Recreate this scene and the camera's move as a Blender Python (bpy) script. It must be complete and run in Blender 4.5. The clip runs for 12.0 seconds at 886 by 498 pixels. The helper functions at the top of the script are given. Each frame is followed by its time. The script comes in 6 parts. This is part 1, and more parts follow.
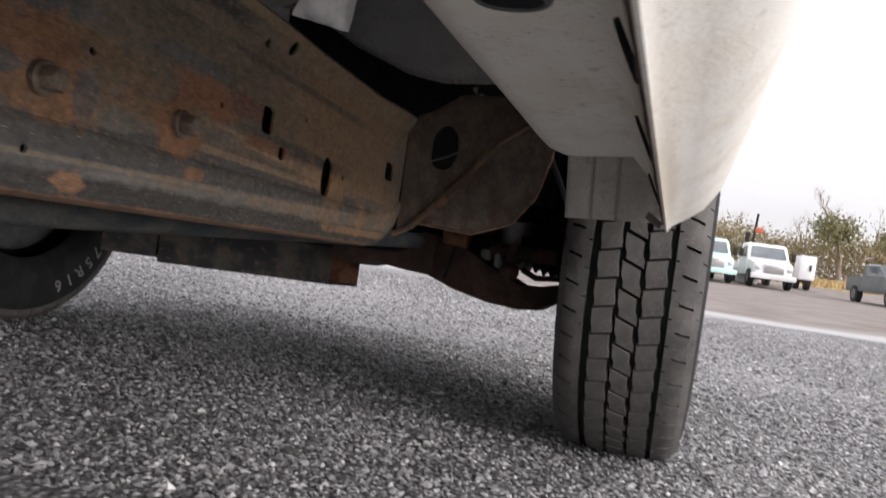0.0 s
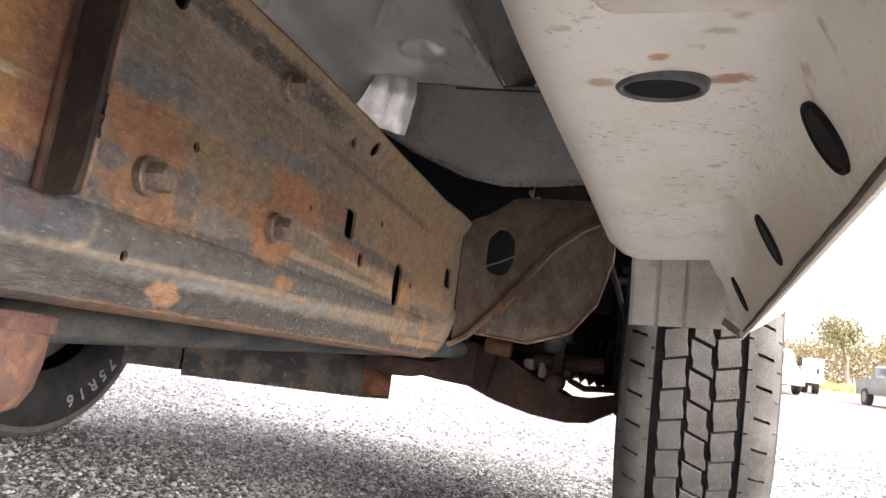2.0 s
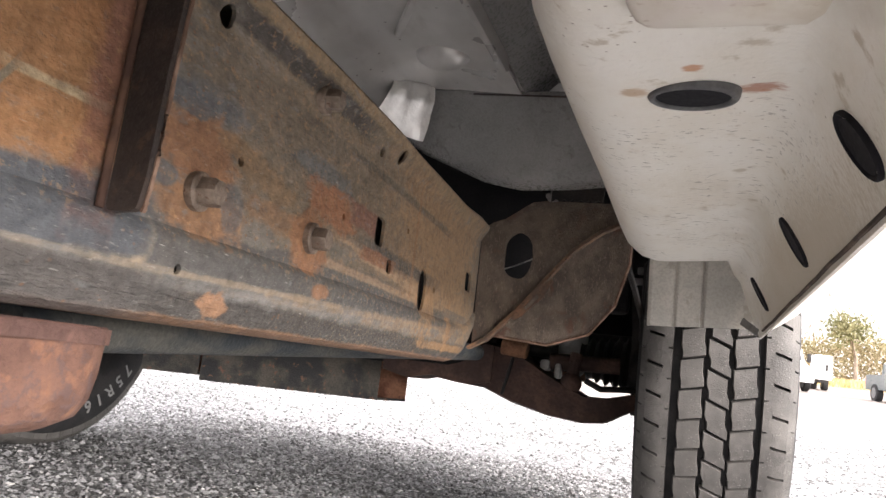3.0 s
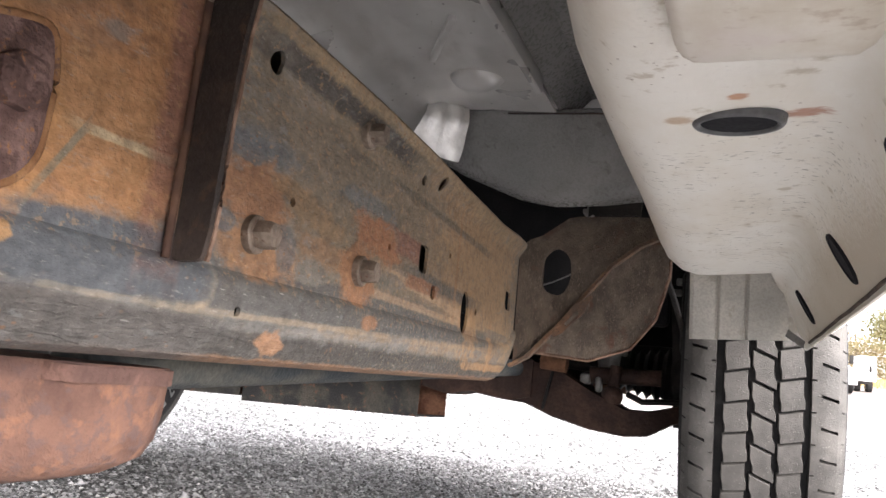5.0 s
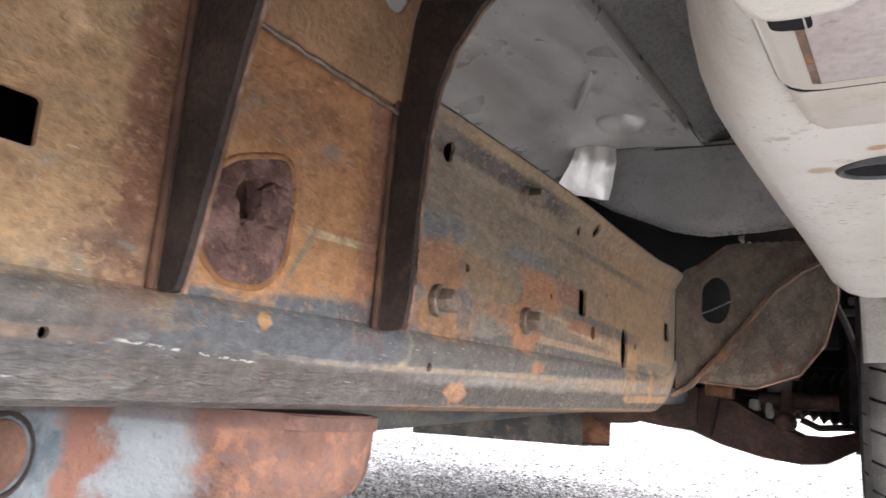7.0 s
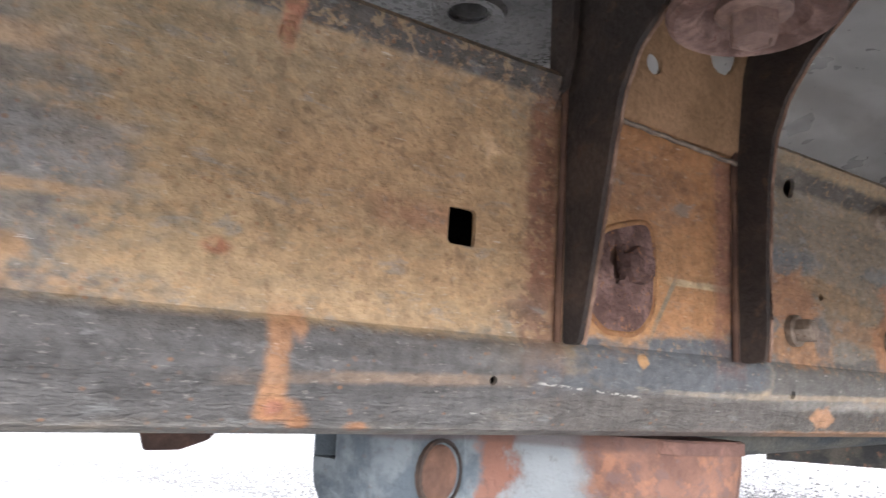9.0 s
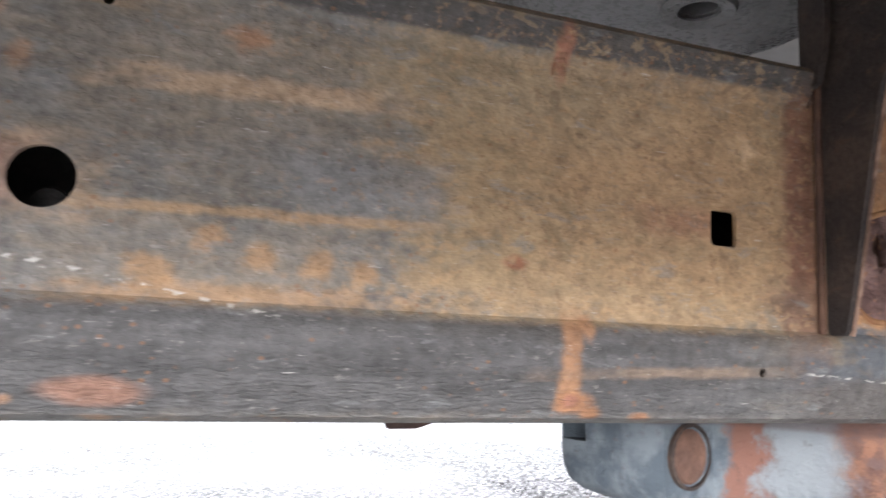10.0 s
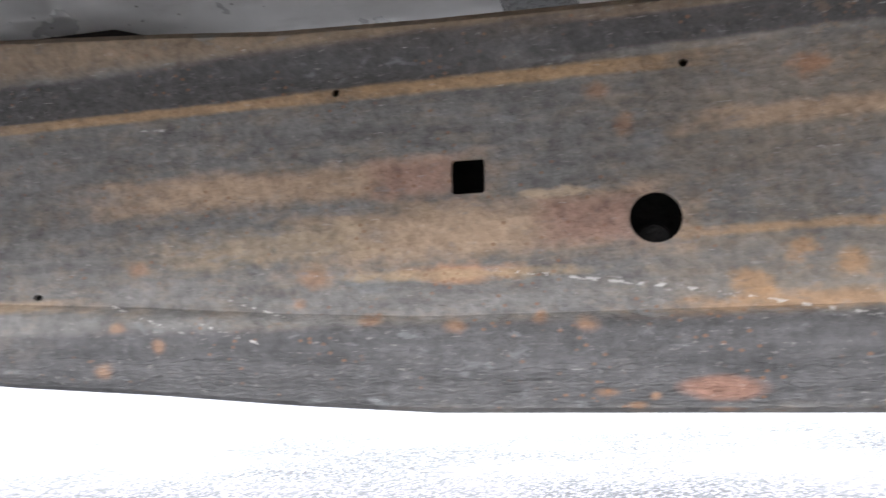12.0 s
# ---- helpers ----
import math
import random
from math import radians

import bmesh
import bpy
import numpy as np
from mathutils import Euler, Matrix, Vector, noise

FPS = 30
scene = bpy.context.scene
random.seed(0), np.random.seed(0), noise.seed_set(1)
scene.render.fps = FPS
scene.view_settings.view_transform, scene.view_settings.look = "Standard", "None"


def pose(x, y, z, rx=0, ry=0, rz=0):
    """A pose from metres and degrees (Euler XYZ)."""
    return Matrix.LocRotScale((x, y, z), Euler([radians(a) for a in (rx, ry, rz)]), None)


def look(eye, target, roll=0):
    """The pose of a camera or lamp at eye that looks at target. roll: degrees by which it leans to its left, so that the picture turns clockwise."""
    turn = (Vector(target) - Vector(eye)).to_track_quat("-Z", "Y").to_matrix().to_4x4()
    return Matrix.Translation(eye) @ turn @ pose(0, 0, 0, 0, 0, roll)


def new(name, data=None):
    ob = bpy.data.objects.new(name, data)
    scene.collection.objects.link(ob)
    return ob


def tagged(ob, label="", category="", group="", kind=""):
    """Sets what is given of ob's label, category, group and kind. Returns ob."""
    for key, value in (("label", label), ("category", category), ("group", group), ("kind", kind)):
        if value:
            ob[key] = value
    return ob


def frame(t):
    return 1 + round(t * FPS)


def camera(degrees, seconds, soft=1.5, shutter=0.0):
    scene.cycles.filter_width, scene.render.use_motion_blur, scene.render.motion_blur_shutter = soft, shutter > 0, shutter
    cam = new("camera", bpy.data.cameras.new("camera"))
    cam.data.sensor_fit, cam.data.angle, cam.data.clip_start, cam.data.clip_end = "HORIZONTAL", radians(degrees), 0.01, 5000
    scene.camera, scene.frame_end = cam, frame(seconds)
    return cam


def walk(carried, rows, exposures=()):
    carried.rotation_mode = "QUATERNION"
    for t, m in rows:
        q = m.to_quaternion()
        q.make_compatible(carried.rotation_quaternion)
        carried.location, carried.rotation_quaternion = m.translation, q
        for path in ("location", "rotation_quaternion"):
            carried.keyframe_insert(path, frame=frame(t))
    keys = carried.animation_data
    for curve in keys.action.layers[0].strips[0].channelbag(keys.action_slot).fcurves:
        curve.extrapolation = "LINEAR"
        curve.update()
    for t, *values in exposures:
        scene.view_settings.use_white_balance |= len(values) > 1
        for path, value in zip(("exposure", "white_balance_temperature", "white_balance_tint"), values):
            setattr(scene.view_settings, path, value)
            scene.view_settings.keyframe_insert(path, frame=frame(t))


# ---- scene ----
cam = camera(61.0, 12.0, shutter=0.3)
# the truck stands nose-down by TILT on level ground; its own frame has x to its right side, y ahead, z up from its frame rail
EYE, TILT, TURN, METRES, BASE = 0.366, -2.1, 17.5, 0.4605, 0.309
TRUCK = pose(0, 0, EYE, TILT, 0, 0) @ pose(0, 0, -BASE)
ROWS = [
    (0.0, 0.0, 0.0, 0.0, -0.19, 1.32, -8.31),
    (0.5, -0.1515, 0.0675, -0.0095, -0.13, 6.81, -8.59),
    (1.0, -0.1713, 0.1206, -0.0055, 0.05, 8.62, -8.46),
    (1.5, -0.1741, 0.1334, -0.013, -0.17, 9.27, -8.22),
    (2.0, -0.1739, 0.13, -0.0065, -0.15, 9.34, -7.73),
    (2.5, -0.1936, 0.1179, -0.0066, 0.02, 9.34, -7.34),
    (4.5, -0.239, 0.0874, 0.0054, 2.12, 9.61, -6.14),
    (5.0, -0.2406, 0.0875, 0.018, 2.97, 9.79, -5.84),
    (5.5, -0.2369, 0.0674, 0.0381, 4.54, 10.06, -5.4),
    (6.0, -0.2411, 0.0383, 0.0389, 6.94, 10.28, -5.01),
    (6.5, -0.2391, -0.0012, 0.0412, 10.37, 10.46, -4.67),
    (7.0, -0.2426, -0.0517, 0.0397, 14.84, 10.63, -4.42),
    (9.0, -0.223, -0.2202, 0.0424, 39.17, 10.94, -3.12),
    (9.5, -0.2223, -0.2748, 0.0449, 45.64, 10.0, -2.97),
    (10.0, -0.222, -0.3506, 0.0558, 53.35, 8.54, -2.42),
    (10.5, -0.2117, -0.4116, 0.059, 60.76, 7.96, -2.09),
    (11.0, -0.1956, -0.4425, 0.0704, 68.16, 8.23, -1.39),
    (11.5, -0.1801, -0.4854, 0.0663, 76.83, 8.56, -0.27),
    (12.0, -0.1608, -0.5208, 0.0642, 86.53, 7.37, 0.76),
]
EXPOSURES = [(t, stops, 6850.0 - 75.0 * t - 450.0 * max(0.0, 1.0 - t), 15.0 - 0.25 * t) for t, stops in ((0.0, -0.22), (0.4, 0.27), (0.8, 0.92), (1.2, 1.27), (2.7, 1.55), (4.5, 1.66), (6.0, 1.86), (7.0, 1.94), (9.0, 1.93), (10.5, 1.74), (12.0, 1.70))]
walk(cam, [(t, TRUCK @ pose(0, 0, BASE, 0, 0, TURN) @ pose(METRES * x, METRES * y, METRES * z, 90 + pitch, roll, yaw)) for t, x, y, z, yaw, pitch, roll in ROWS], EXPOSURES)

# ---- light: a hazy bright sky, the low sun behind thin cloud off the truck's right side ----
SUN_UP, SUN_TURN = 19.0, 116.0
world = bpy.data.worlds.new("sky")
scene.world = world
world.use_nodes = True
wn, wl = world.node_tree.nodes, world.node_tree.links
wn.clear()
sky = wn.new("ShaderNodeTexSky")
sky.sky_type, sky.sun_disc = "NISHITA", False
sky.sun_elevation, sky.sun_rotation = radians(SUN_UP), radians(SUN_TURN)
sky.air_density, sky.dust_density = 1.0, 2.5
wcoord = wn.new("ShaderNodeTexCoord")
wmap = wn.new("ShaderNodeMapping")
wmap.inputs["Scale"].default_value = (1.0, 1.0, 3.0)
cloud = wn.new("ShaderNodeTexNoise")
cloud.inputs["Scale"].default_value, cloud.inputs["Detail"].default_value, cloud.inputs["Roughness"].default_value = 2.2, 7.0, 0.55
cramp = wn.new("ShaderNodeValToRGB")
cramp.color_ramp.elements[0].position, cramp.color_ramp.elements[1].position = 0.36, 0.60
cramp.color_ramp.elements[0].color = (0.8, 0.8, 0.8, 1)
cmix = wn.new("ShaderNodeMix")
cmix.data_type = "RGBA"
cmix.inputs["B"].default_value = (7.4, 7.3, 7.3, 1)
wback, wout = wn.new("ShaderNodeBackground"), wn.new("ShaderNodeOutputWorld")
wback.inputs["Strength"].default_value = 0.15
wl.new(wcoord.outputs["Generated"], wmap.inputs["Vector"])
wl.new(wmap.outputs["Vector"], cloud.inputs["Vector"])
wl.new(cloud.outputs["Fac"], cramp.inputs["Fac"])
wl.new(cramp.outputs["Color"], cmix.inputs["Factor"])
wl.new(sky.outputs["Color"], cmix.inputs["A"])
# thick cloud is brighter overhead than at the horizon
wsep, wlift = wn.new("ShaderNodeSeparateXYZ"), wn.new("ShaderNodeMapRange")
for slot, value in (("From Min", 0.0), ("From Max", 1.0), ("To Min", 0.95), ("To Max", 2.45)):
    wlift.inputs[slot].default_value = value
wdome = wn.new("ShaderNodeVectorMath")
wdome.operation = "SCALE"
wl.new(wcoord.outputs["Generated"], wsep.inputs[0])
wl.new(wsep.outputs["Z"], wlift.inputs["Value"])
wl.new(cmix.outputs["Result"], wdome.inputs[0])
wl.new(wlift.outputs["Result"], wdome.inputs["Scale"])
wl.new(wdome.outputs[0], wback.inputs["Color"])
wl.new(wback.outputs["Background"], wout.inputs["Surface"])
sun_data = bpy.data.lights.new("sun", "SUN")
sun_data.energy, sun_data.angle, sun_data.color = 4.2, radians(42), (1.0, 0.965, 0.925)
sun = new("sun", sun_data)
sun_way = Vector((math.sin(radians(SUN_TURN)) * math.cos(radians(SUN_UP)), math.cos(radians(SUN_TURN)) * math.cos(radians(SUN_UP)), math.sin(radians(SUN_UP))))
sun.matrix_world = look(sun_way * 60, (0, 0, 0))


# ---- node helpers ----
class Mat:
    """A node material with a few shortcuts; coordinates are the object's own."""

    def __init__(self, name, rough=0.7, metal=0.0):
        self.m = bpy.data.materials.new(name)
        self.m.use_nodes = True
        self.t = self.m.node_tree
        self.b = self.t.nodes["Principled BSDF"]
        self.b.inputs["Roughness"].default_value, self.b.inputs["Metallic"].default_value = rough, metal
        self.b.inputs["Specular IOR Level"].default_value = 0.22 if rough > 0.5 and not metal else 0.5
        self.co = self.t.nodes.new("ShaderNodeTexCoord").outputs["Object"]
        self.height = None

    def put(self, a, b):
        if isinstance(a, (int, float)):
            b.default_value = a
        elif isinstance(a, tuple):
            b.default_value = (*a, 1.0) if len(a) == 3 and b.type == "RGBA" else a
        else:
            self.t.links.new(a, b)

    def math(self, op, a, b=0.0, c=0.0, clamp=False):
        n = self.t.nodes.new("ShaderNodeMath")
        n.operation, n.use_clamp = op, clamp
        for v, s in zip((a, b, c), n.inputs):
            self.put(v, s)
        return n.outputs[0]

    def scaled(self, s, at=None):
        n = self.t.nodes.new("ShaderNodeVectorMath")
        n.operation = "MULTIPLY"
        self.put(at or self.co, n.inputs[0])
        n.inputs[1].default_value = s if isinstance(s, tuple) else (s, s, s)
        return n.outputs[0]

    def noise(self, scale, detail=4.0, rough=0.55, warp=0.0):
        n = self.t.nodes.new("ShaderNodeTexNoise")
        self.put(self.scaled(scale), n.inputs["Vector"])
        for k, v in (("Scale", 1.0), ("Detail", detail), ("Roughness", rough), ("Distortion", warp)):
            n.inputs[k].default_value = v
        return n.outputs["Fac"]

    def cells(self, scale, what="Distance", feature="F1"):
        n = self.t.nodes.new("ShaderNodeTexVoronoi")
        n.feature = feature
        self.put(self.scaled(scale), n.inputs["Vector"])
        n.inputs["Scale"].default_value = 1.0
        return n.outputs[what]

    def step(self, v, lo, hi):
        n = self.t.nodes.new("ShaderNodeMapRange")
        n.interpolation_type = "SMOOTHSTEP"
        for s, x in zip(("Value", "From Min", "From Max", "To Min", "To Max"), (v, lo, hi, 0.0, 1.0)):
            self.put(x, n.inputs[s])
        return n.outputs["Result"]

    def mix(self, f, a, b, kind="MIX"):
        n = self.t.nodes.new("ShaderNodeMix")
        n.data_type, n.blend_type = "RGBA", kind
        for s, x in (("Factor", f), ("A", a), ("B", b)):
            self.put(x, n.inputs[s])
        return n.outputs["Result"]

    def axis(self):
        n = self.t.nodes.new("ShaderNodeSeparateXYZ")
        self.put(self.co, n.inputs[0])
        return n.outputs

    def done(self, color, rough=None, bump=None, depth=0.002, metal=None):
        self.put(color, self.b.inputs["Base Color"])
        if rough is not None:
            self.put(rough, self.b.inputs["Roughness"])
        if metal is not None:
            self.put(metal, self.b.inputs["Metallic"])
        if bump is not None:
            n = self.t.nodes.new("ShaderNodeBump")
            n.inputs["Distance"].default_value = depth
            self.put(bump, n.inputs["Height"])
            self.t.links.new(n.outputs["Normal"], self.b.inputs["Normal"])
        return self.m


def two_tone(name, a, b, scale, rough=0.7, metal=0.0, bump=0.0015, fine=300.0, specks=None, lo=0.4, hi=0.62):
    """Two colours in drifting patches, darkened a little by grain, with fine relief."""
    m = Mat(name, rough, metal)
    f = m.step(m.noise(scale, 6), lo, hi)
    c = m.mix(f, a, b)
    grain = m.noise(fine, 3)
    c = m.mix(m.math("MULTIPLY", m.step(grain, 0.35, 0.7), 0.35), c, tuple(x * 0.55 for x in a))
    if specks:
        c = m.mix(m.step(m.noise(scale if isinstance(scale, tuple) else scale * 4, 5, 0.6, 0.4), 0.58, 0.68), c, specks)
    r = m.math("ADD", m.math("MULTIPLY", grain, 0.25), rough - 0.12)
    return m.done(c, r, m.math("ADD", grain, m.noise(fine * 0.2, 4)), bump)


TAN, RED = (0.34, 0.25, 0.165), (0.20, 0.10, 0.075)


def rail_paint():
    """Dark undercoat that flakes off to tan and orange rust, in the streaks and patches that the rail has."""
    m = Mat("rusted_undercoat")
    _, y, z = m.axis()
    wob = m.noise((25.0, 25.0, 60.0), 5, 0.6)
    wob2 = m.noise((110.0, 85.0, 150.0), 3, 0.55)
    wob3 = m.noise(520.0, 3, 0.6)
    edge = m.math("ADD", m.math("MULTIPLY", m.math("SUBTRACT", wob, 0.5), 1.7), m.math("ADD", m.math("MULTIPLY", m.math("SUBTRACT", wob2, 0.5), 1.7), m.math("MULTIPLY", m.math("SUBTRACT", wob3, 0.5), 0.25)))
    streak = m.noise((34.0, 11.0, 120.0), 6, 0.62)
    fleck = m.noise((320.0, 150.0, 620.0), 3, 0.6, 0.3)
    coat = m.mix(m.step(streak, 0.30, 0.70), (0.124, 0.119, 0.112), (0.174, 0.166, 0.155))
    color = coat
    # a thin veil of tan over the whole side
    veil = m.step(m.noise((60.0, 34.0, 90.0), 6, 0.68), 0.46, 0.70)
    color = m.mix(m.math("MULTIPLY", veil, 0.36), color, (0.26, 0.195, 0.13))

    def spot(color, cy, cz, ry, rz, paint, ragged=1.0, soft=0.35, amount=1.0, square=False, lean=0.0):
        dy = m.math("DIVIDE", m.math("SUBTRACT", y, cy), ry)
        zz = m.math("SUBTRACT", m.math("SUBTRACT", z, cz), m.math("MULTIPLY", m.math("SUBTRACT", y, cy), lean)) if lean else m.math("SUBTRACT", z, cz)
        dz = m.math("DIVIDE", zz, rz)
        d = m.math("MAXIMUM", m.math("ABSOLUTE", dy), m.math("ABSOLUTE", dz)) if square else m.math("SQRT", m.math("ADD", m.math("MULTIPLY", dy, dy), m.math("MULTIPLY", dz, dz)))
        soft *= 0.75 if cy > 0.1 else 1.25
        f = m.step(m.math("ADD", d, m.math("MULTIPLY", edge, ragged)), 1.0 + soft, 1.0 - soft)
        if amount < 1.0:
            f = m.math("MULTIPLY", f, amount)
        return m.mix(f, color, paint)

    OLIVE, STREAK, BROWN, UMBER = (0.195, 0.15, 0.102), (0.38, 0.265, 0.17), (0.16, 0.115, 0.08), (0.17, 0.085, 0.055)
    PINK, AMBER, LOWCOAT = (0.265, 0.165, 0.125), (0.37, 0.215, 0.10), (0.055, 0.051, 0.047)
    # front stretch: olive brown above, bluish grey below, orange round the bolts
    color = spot(color, 0.66, 0.435, 0.37, 0.080, OLIVE, 0.5, 0.5, 0.8, True)
    color = spot(color, 0.80, 0.43, 0.17, 0.075, (0.31, 0.20, 0.115), 0.9, 0.6, 0.8, True)
    color = spot(color, 0.43, 0.4845, 0.11, 0.0065, (0.06, 0.055, 0.05), 0.4, 0.5, 0.95, True)
    color = spot(color, 0.60, 0.496, 0.33, 0.006, (0.26, 0.19, 0.12), 0.7, 0.5, 0.8, True)
    color = spot(color, 0.335, 0.428, 0.030, 0.011, (0.12, 0.125, 0.13), 1.2, 0.5, 0.85)
    color = spot(color, 0.465, 0.432, 0.045, 0.008, (0.13, 0.135, 0.135), 1.2, 0.5, 0.8)
    color = spot(color, 0.46, 0.358, 0.18, 0.016, (0.084, 0.082, 0.079), 0.5, 0.4, 0.9, True, 0.03)
    color = spot(color, 0.66, 0.398, 0.12, 0.006, (0.085, 0.08, 0.076), 0.5, 0.5, 0.9, True)
    color = spot(color, 0.72, 0.362, 0.17, 0.010, (0.085, 0.083, 0.082), 0.4, 0.4, 0.95, True, 0.02)
    color = spot(color, 0.62, 0.386, 0.12, 0.004, STREAK, 0.8, 0.5, 0.75, True, -0.05)
    color = spot(color, 0.60, 0.3725, 0.15, 0.003, STREAK, 0.7, 0.5, 0.6, True)
    color = spot(color, 0.40, 0.3405, 0.13, 0.0016, (0.32, 0.25, 0.17), 1.2, 0.7, 0.5, True, 0.03)
    color = spot(color, 0.72, 0.350, 0.22, 0.0022, (0.28, 0.205, 0.135), 1.2, 0.7, 0.55, True, 0.04)
    color = spot(color, 0.64, 0.324, 0.38, 0.0125, LOWCOAT, 0.35, 0.3, 0.9, True, 0.02)
    color = spot(color, 0.62, 0.4605, 0.20, 0.0035, (0.11, 0.095, 0.078), 0.6, 0.6, 0.8, True, 0.01)
    color = spot(color, 0.42, 0.452, 0.10, 0.012, (0.15, 0.122, 0.092), 1.2, 0.6, 0.7, True)
    FLAKE, SLATE = (0.255, 0.130, 0.070), (0.105, 0.108, 0.112)
    color = spot(color, 0.330, 0.404, 0.034, 0.021, FLAKE, 0.6, 0.3, 0.9)
    color = spot(color, 0.340, 0.374, 0.040, 0.014, (0.265, 0.145, 0.078), 0.6, 0.3, 0.85)
    color = spot(color, 0.385, 0.408, 0.045, 0.010, (0.235, 0.155, 0.088), 0.9, 0.5, 0.75, False, -0.2)
    color = spot(color, 0.418, 0.385, 0.045, 0.009, (0.225, 0.135, 0.078), 0.8, 0.4, 0.75, False, -0.1)
    color = spot(color, 0.4585, 0.381, 0.029, 0.021, FLAKE, 0.45, 0.2, 0.92)
    color = spot(color, 0.492, 0.411, 0.044, 0.0135, (0.275, 0.125, 0.065), 0.6, 0.25, 0.92, False, -0.12)
    color = spot(color, 0.480, 0.350, 0.013, 0.0055, FLAKE, 0.5, 0.25, 0.8)
    color = spot(color, 0.364, 0.3265, 0.012, 0.0068, (0.30, 0.17, 0.10), 0.7, 0.25, 0.85)
    color = spot(color, 0.306, 0.384, 0.010, 0.006, SLATE, 0.5, 0.2, 0.85)
    color = spot(color, 0.366, 0.380, 0.010, 0.014, SLATE, 0.6, 0.2, 0.7)
    color = spot(color, 0.318, 0.425, 0.020, 0.008, SLATE, 0.6, 0.2, 0.85)
    color = spot(color, 0.396, 0.372, 0.020, 0.008, (0.16, 0.145, 0.125), 0.7, 0.3, 0.85)
    color = spot(color, 0.550, 0.4165, 0.032, 0.009, RED, 0.4, 0.25, 0.9, True)
    color = spot(color, 0.590, 0.392, 0.042, 0.0055, (0.25, 0.12, 0.07), 0.4, 0.25, 0.85, True)
    color = spot(color, 0.69, 0.43, 0.004, 0.055, (0.25, 0.135, 0.07), 0.8, 0.5, 0.6, True)
    color = spot(color, 0.75, 0.37, 0.03, 0.03, AMBER, 1.5, 0.5, 0.5)
    color = spot(color, 0.297, 0.349, 0.006, 0.012, (0.36, 0.28, 0.19), 0.8, 0.5, 0.7)
    color = spot(color, 0.62, 0.3165, 0.42, 0.0042, (0.23, 0.13, 0.075), 0.5, 0.4, 0.85, True, 0.012)
    color = spot(color, 0.515, 0.384, 0.030, 0.007, (0.15, 0.135, 0.115), 0.6, 0.2, 0.8)
    color = spot(color, 0.86, 0.335, 0.10, 0.0042, (0.33, 0.20, 0.105), 0.6, 0.4, 0.8, True, 0.02)
    color = spot(color, 0.855, 0.36, 0.012, 0.034, (0.33, 0.19, 0.095), 0.9, 0.5, 0.7)
    color = spot(color, 0.90, 0.375, 0.07, 0.0045, (0.15, 0.135, 0.115), 0.5, 0.3, 0.8, True)
    # between the cab-mount ribs: bright rust above, bluish primer below
    color = spot(color, 0.20, 0.434, 0.080, 0.070, (0.295, 0.148, 0.070), 0.2, 0.2, 1.0, True, 0.1)
    color = spot(color, 0.22, 0.40, 0.05, 0.03, (0.33, 0.185, 0.09), 1.4, 0.6, 0.5)
    color = spot(color, 0.18, 0.45, 0.05, 0.02, (0.19, 0.105, 0.062), 1.4, 0.6, 0.7)
    color = spot(color, 0.20, 0.350, 0.100, 0.0155, (0.086, 0.092, 0.100), 0.16, 0.15, 1.0, True, 0.07)
    color = spot(color, 0.21, 0.323, 0.10, 0.012, (0.085, 0.078, 0.073), 0.3, 0.3, 0.9, True)
    color = spot(color, 0.255, 0.3365, 0.055, 0.0012, (0.27, 0.225, 0.17), 1.0, 0.6, 0.4, True)
    color = spot(color, 0.241, 0.3995, 0.026, 0.0020, (0.46, 0.38, 0.25), 0.6, 0.5, 0.8, True, 0.02)
    color = spot(color, 0.206, 0.384, 0.010, 0.0030, (0.17, 0.165, 0.13), 0.5, 0.5, 0.8, True, 1.6)
    color = spot(color, 0.172, 0.395, 0.031, 0.036, (0.36, 0.19, 0.08), 0.35, 0.25, 0.85)
    color = spot(color, 0.185, 0.352, 0.0032, 0.004, AMBER, 1.0, 0.4, 0.9)
    color = spot(color, 0.262, 0.43, 0.010, 0.06, RED, 0.6, 0.7, 0.8, True)
    # middle: the wide tan field, thinning out to the rear
    color = spot(color, -0.155, 0.446, 0.075, 0.030, (0.215, 0.175, 0.13), 0.9, 0.6, 0.55, True)
    color = spot(color, -0.158, 0.372, 0.062, 0.020, (0.205, 0.165, 0.12), 1.6, 0.6, 0.40, True)
    color = spot(color, 0.015, 0.416, 0.112, 0.064, (0.27, 0.192, 0.108), 0.45, 0.22, 0.95, True)
    color = spot(color, 0.045, 0.425, 0.085, 0.050, (0.325, 0.205, 0.112), 1.2, 0.7, 0.8)
    color = spot(color, -0.02, 0.362, 0.07, 0.010, (0.31, 0.22, 0.13), 1.6, 0.6, 0.7)
    color = spot(color, -0.05, 0.46, 0.06, 0.018, (0.26, 0.205, 0.135), 1.6, 0.7, 0.6)
    color = spot(color, -0.118, 0.405, 0.034, 0.0125, (0.175, 0.172, 0.168), 0.7, 0.3, 0.75, True)
    color = spot(color, -0.158, 0.441, 0.048, 0.0042, STREAK, 0.7, 0.5, 0.8, True, 0.04)
    color = spot(color, -0.160, 0.3895, 0.066, 0.0020, (0.34, 0.215, 0.11), 1.0, 0.6, 0.7, True, 0.02)
    color = spot(color, -0.155, 0.357, 0.065, 0.0035, AMBER, 1.3, 0.6, 0.55, True, 0.04)
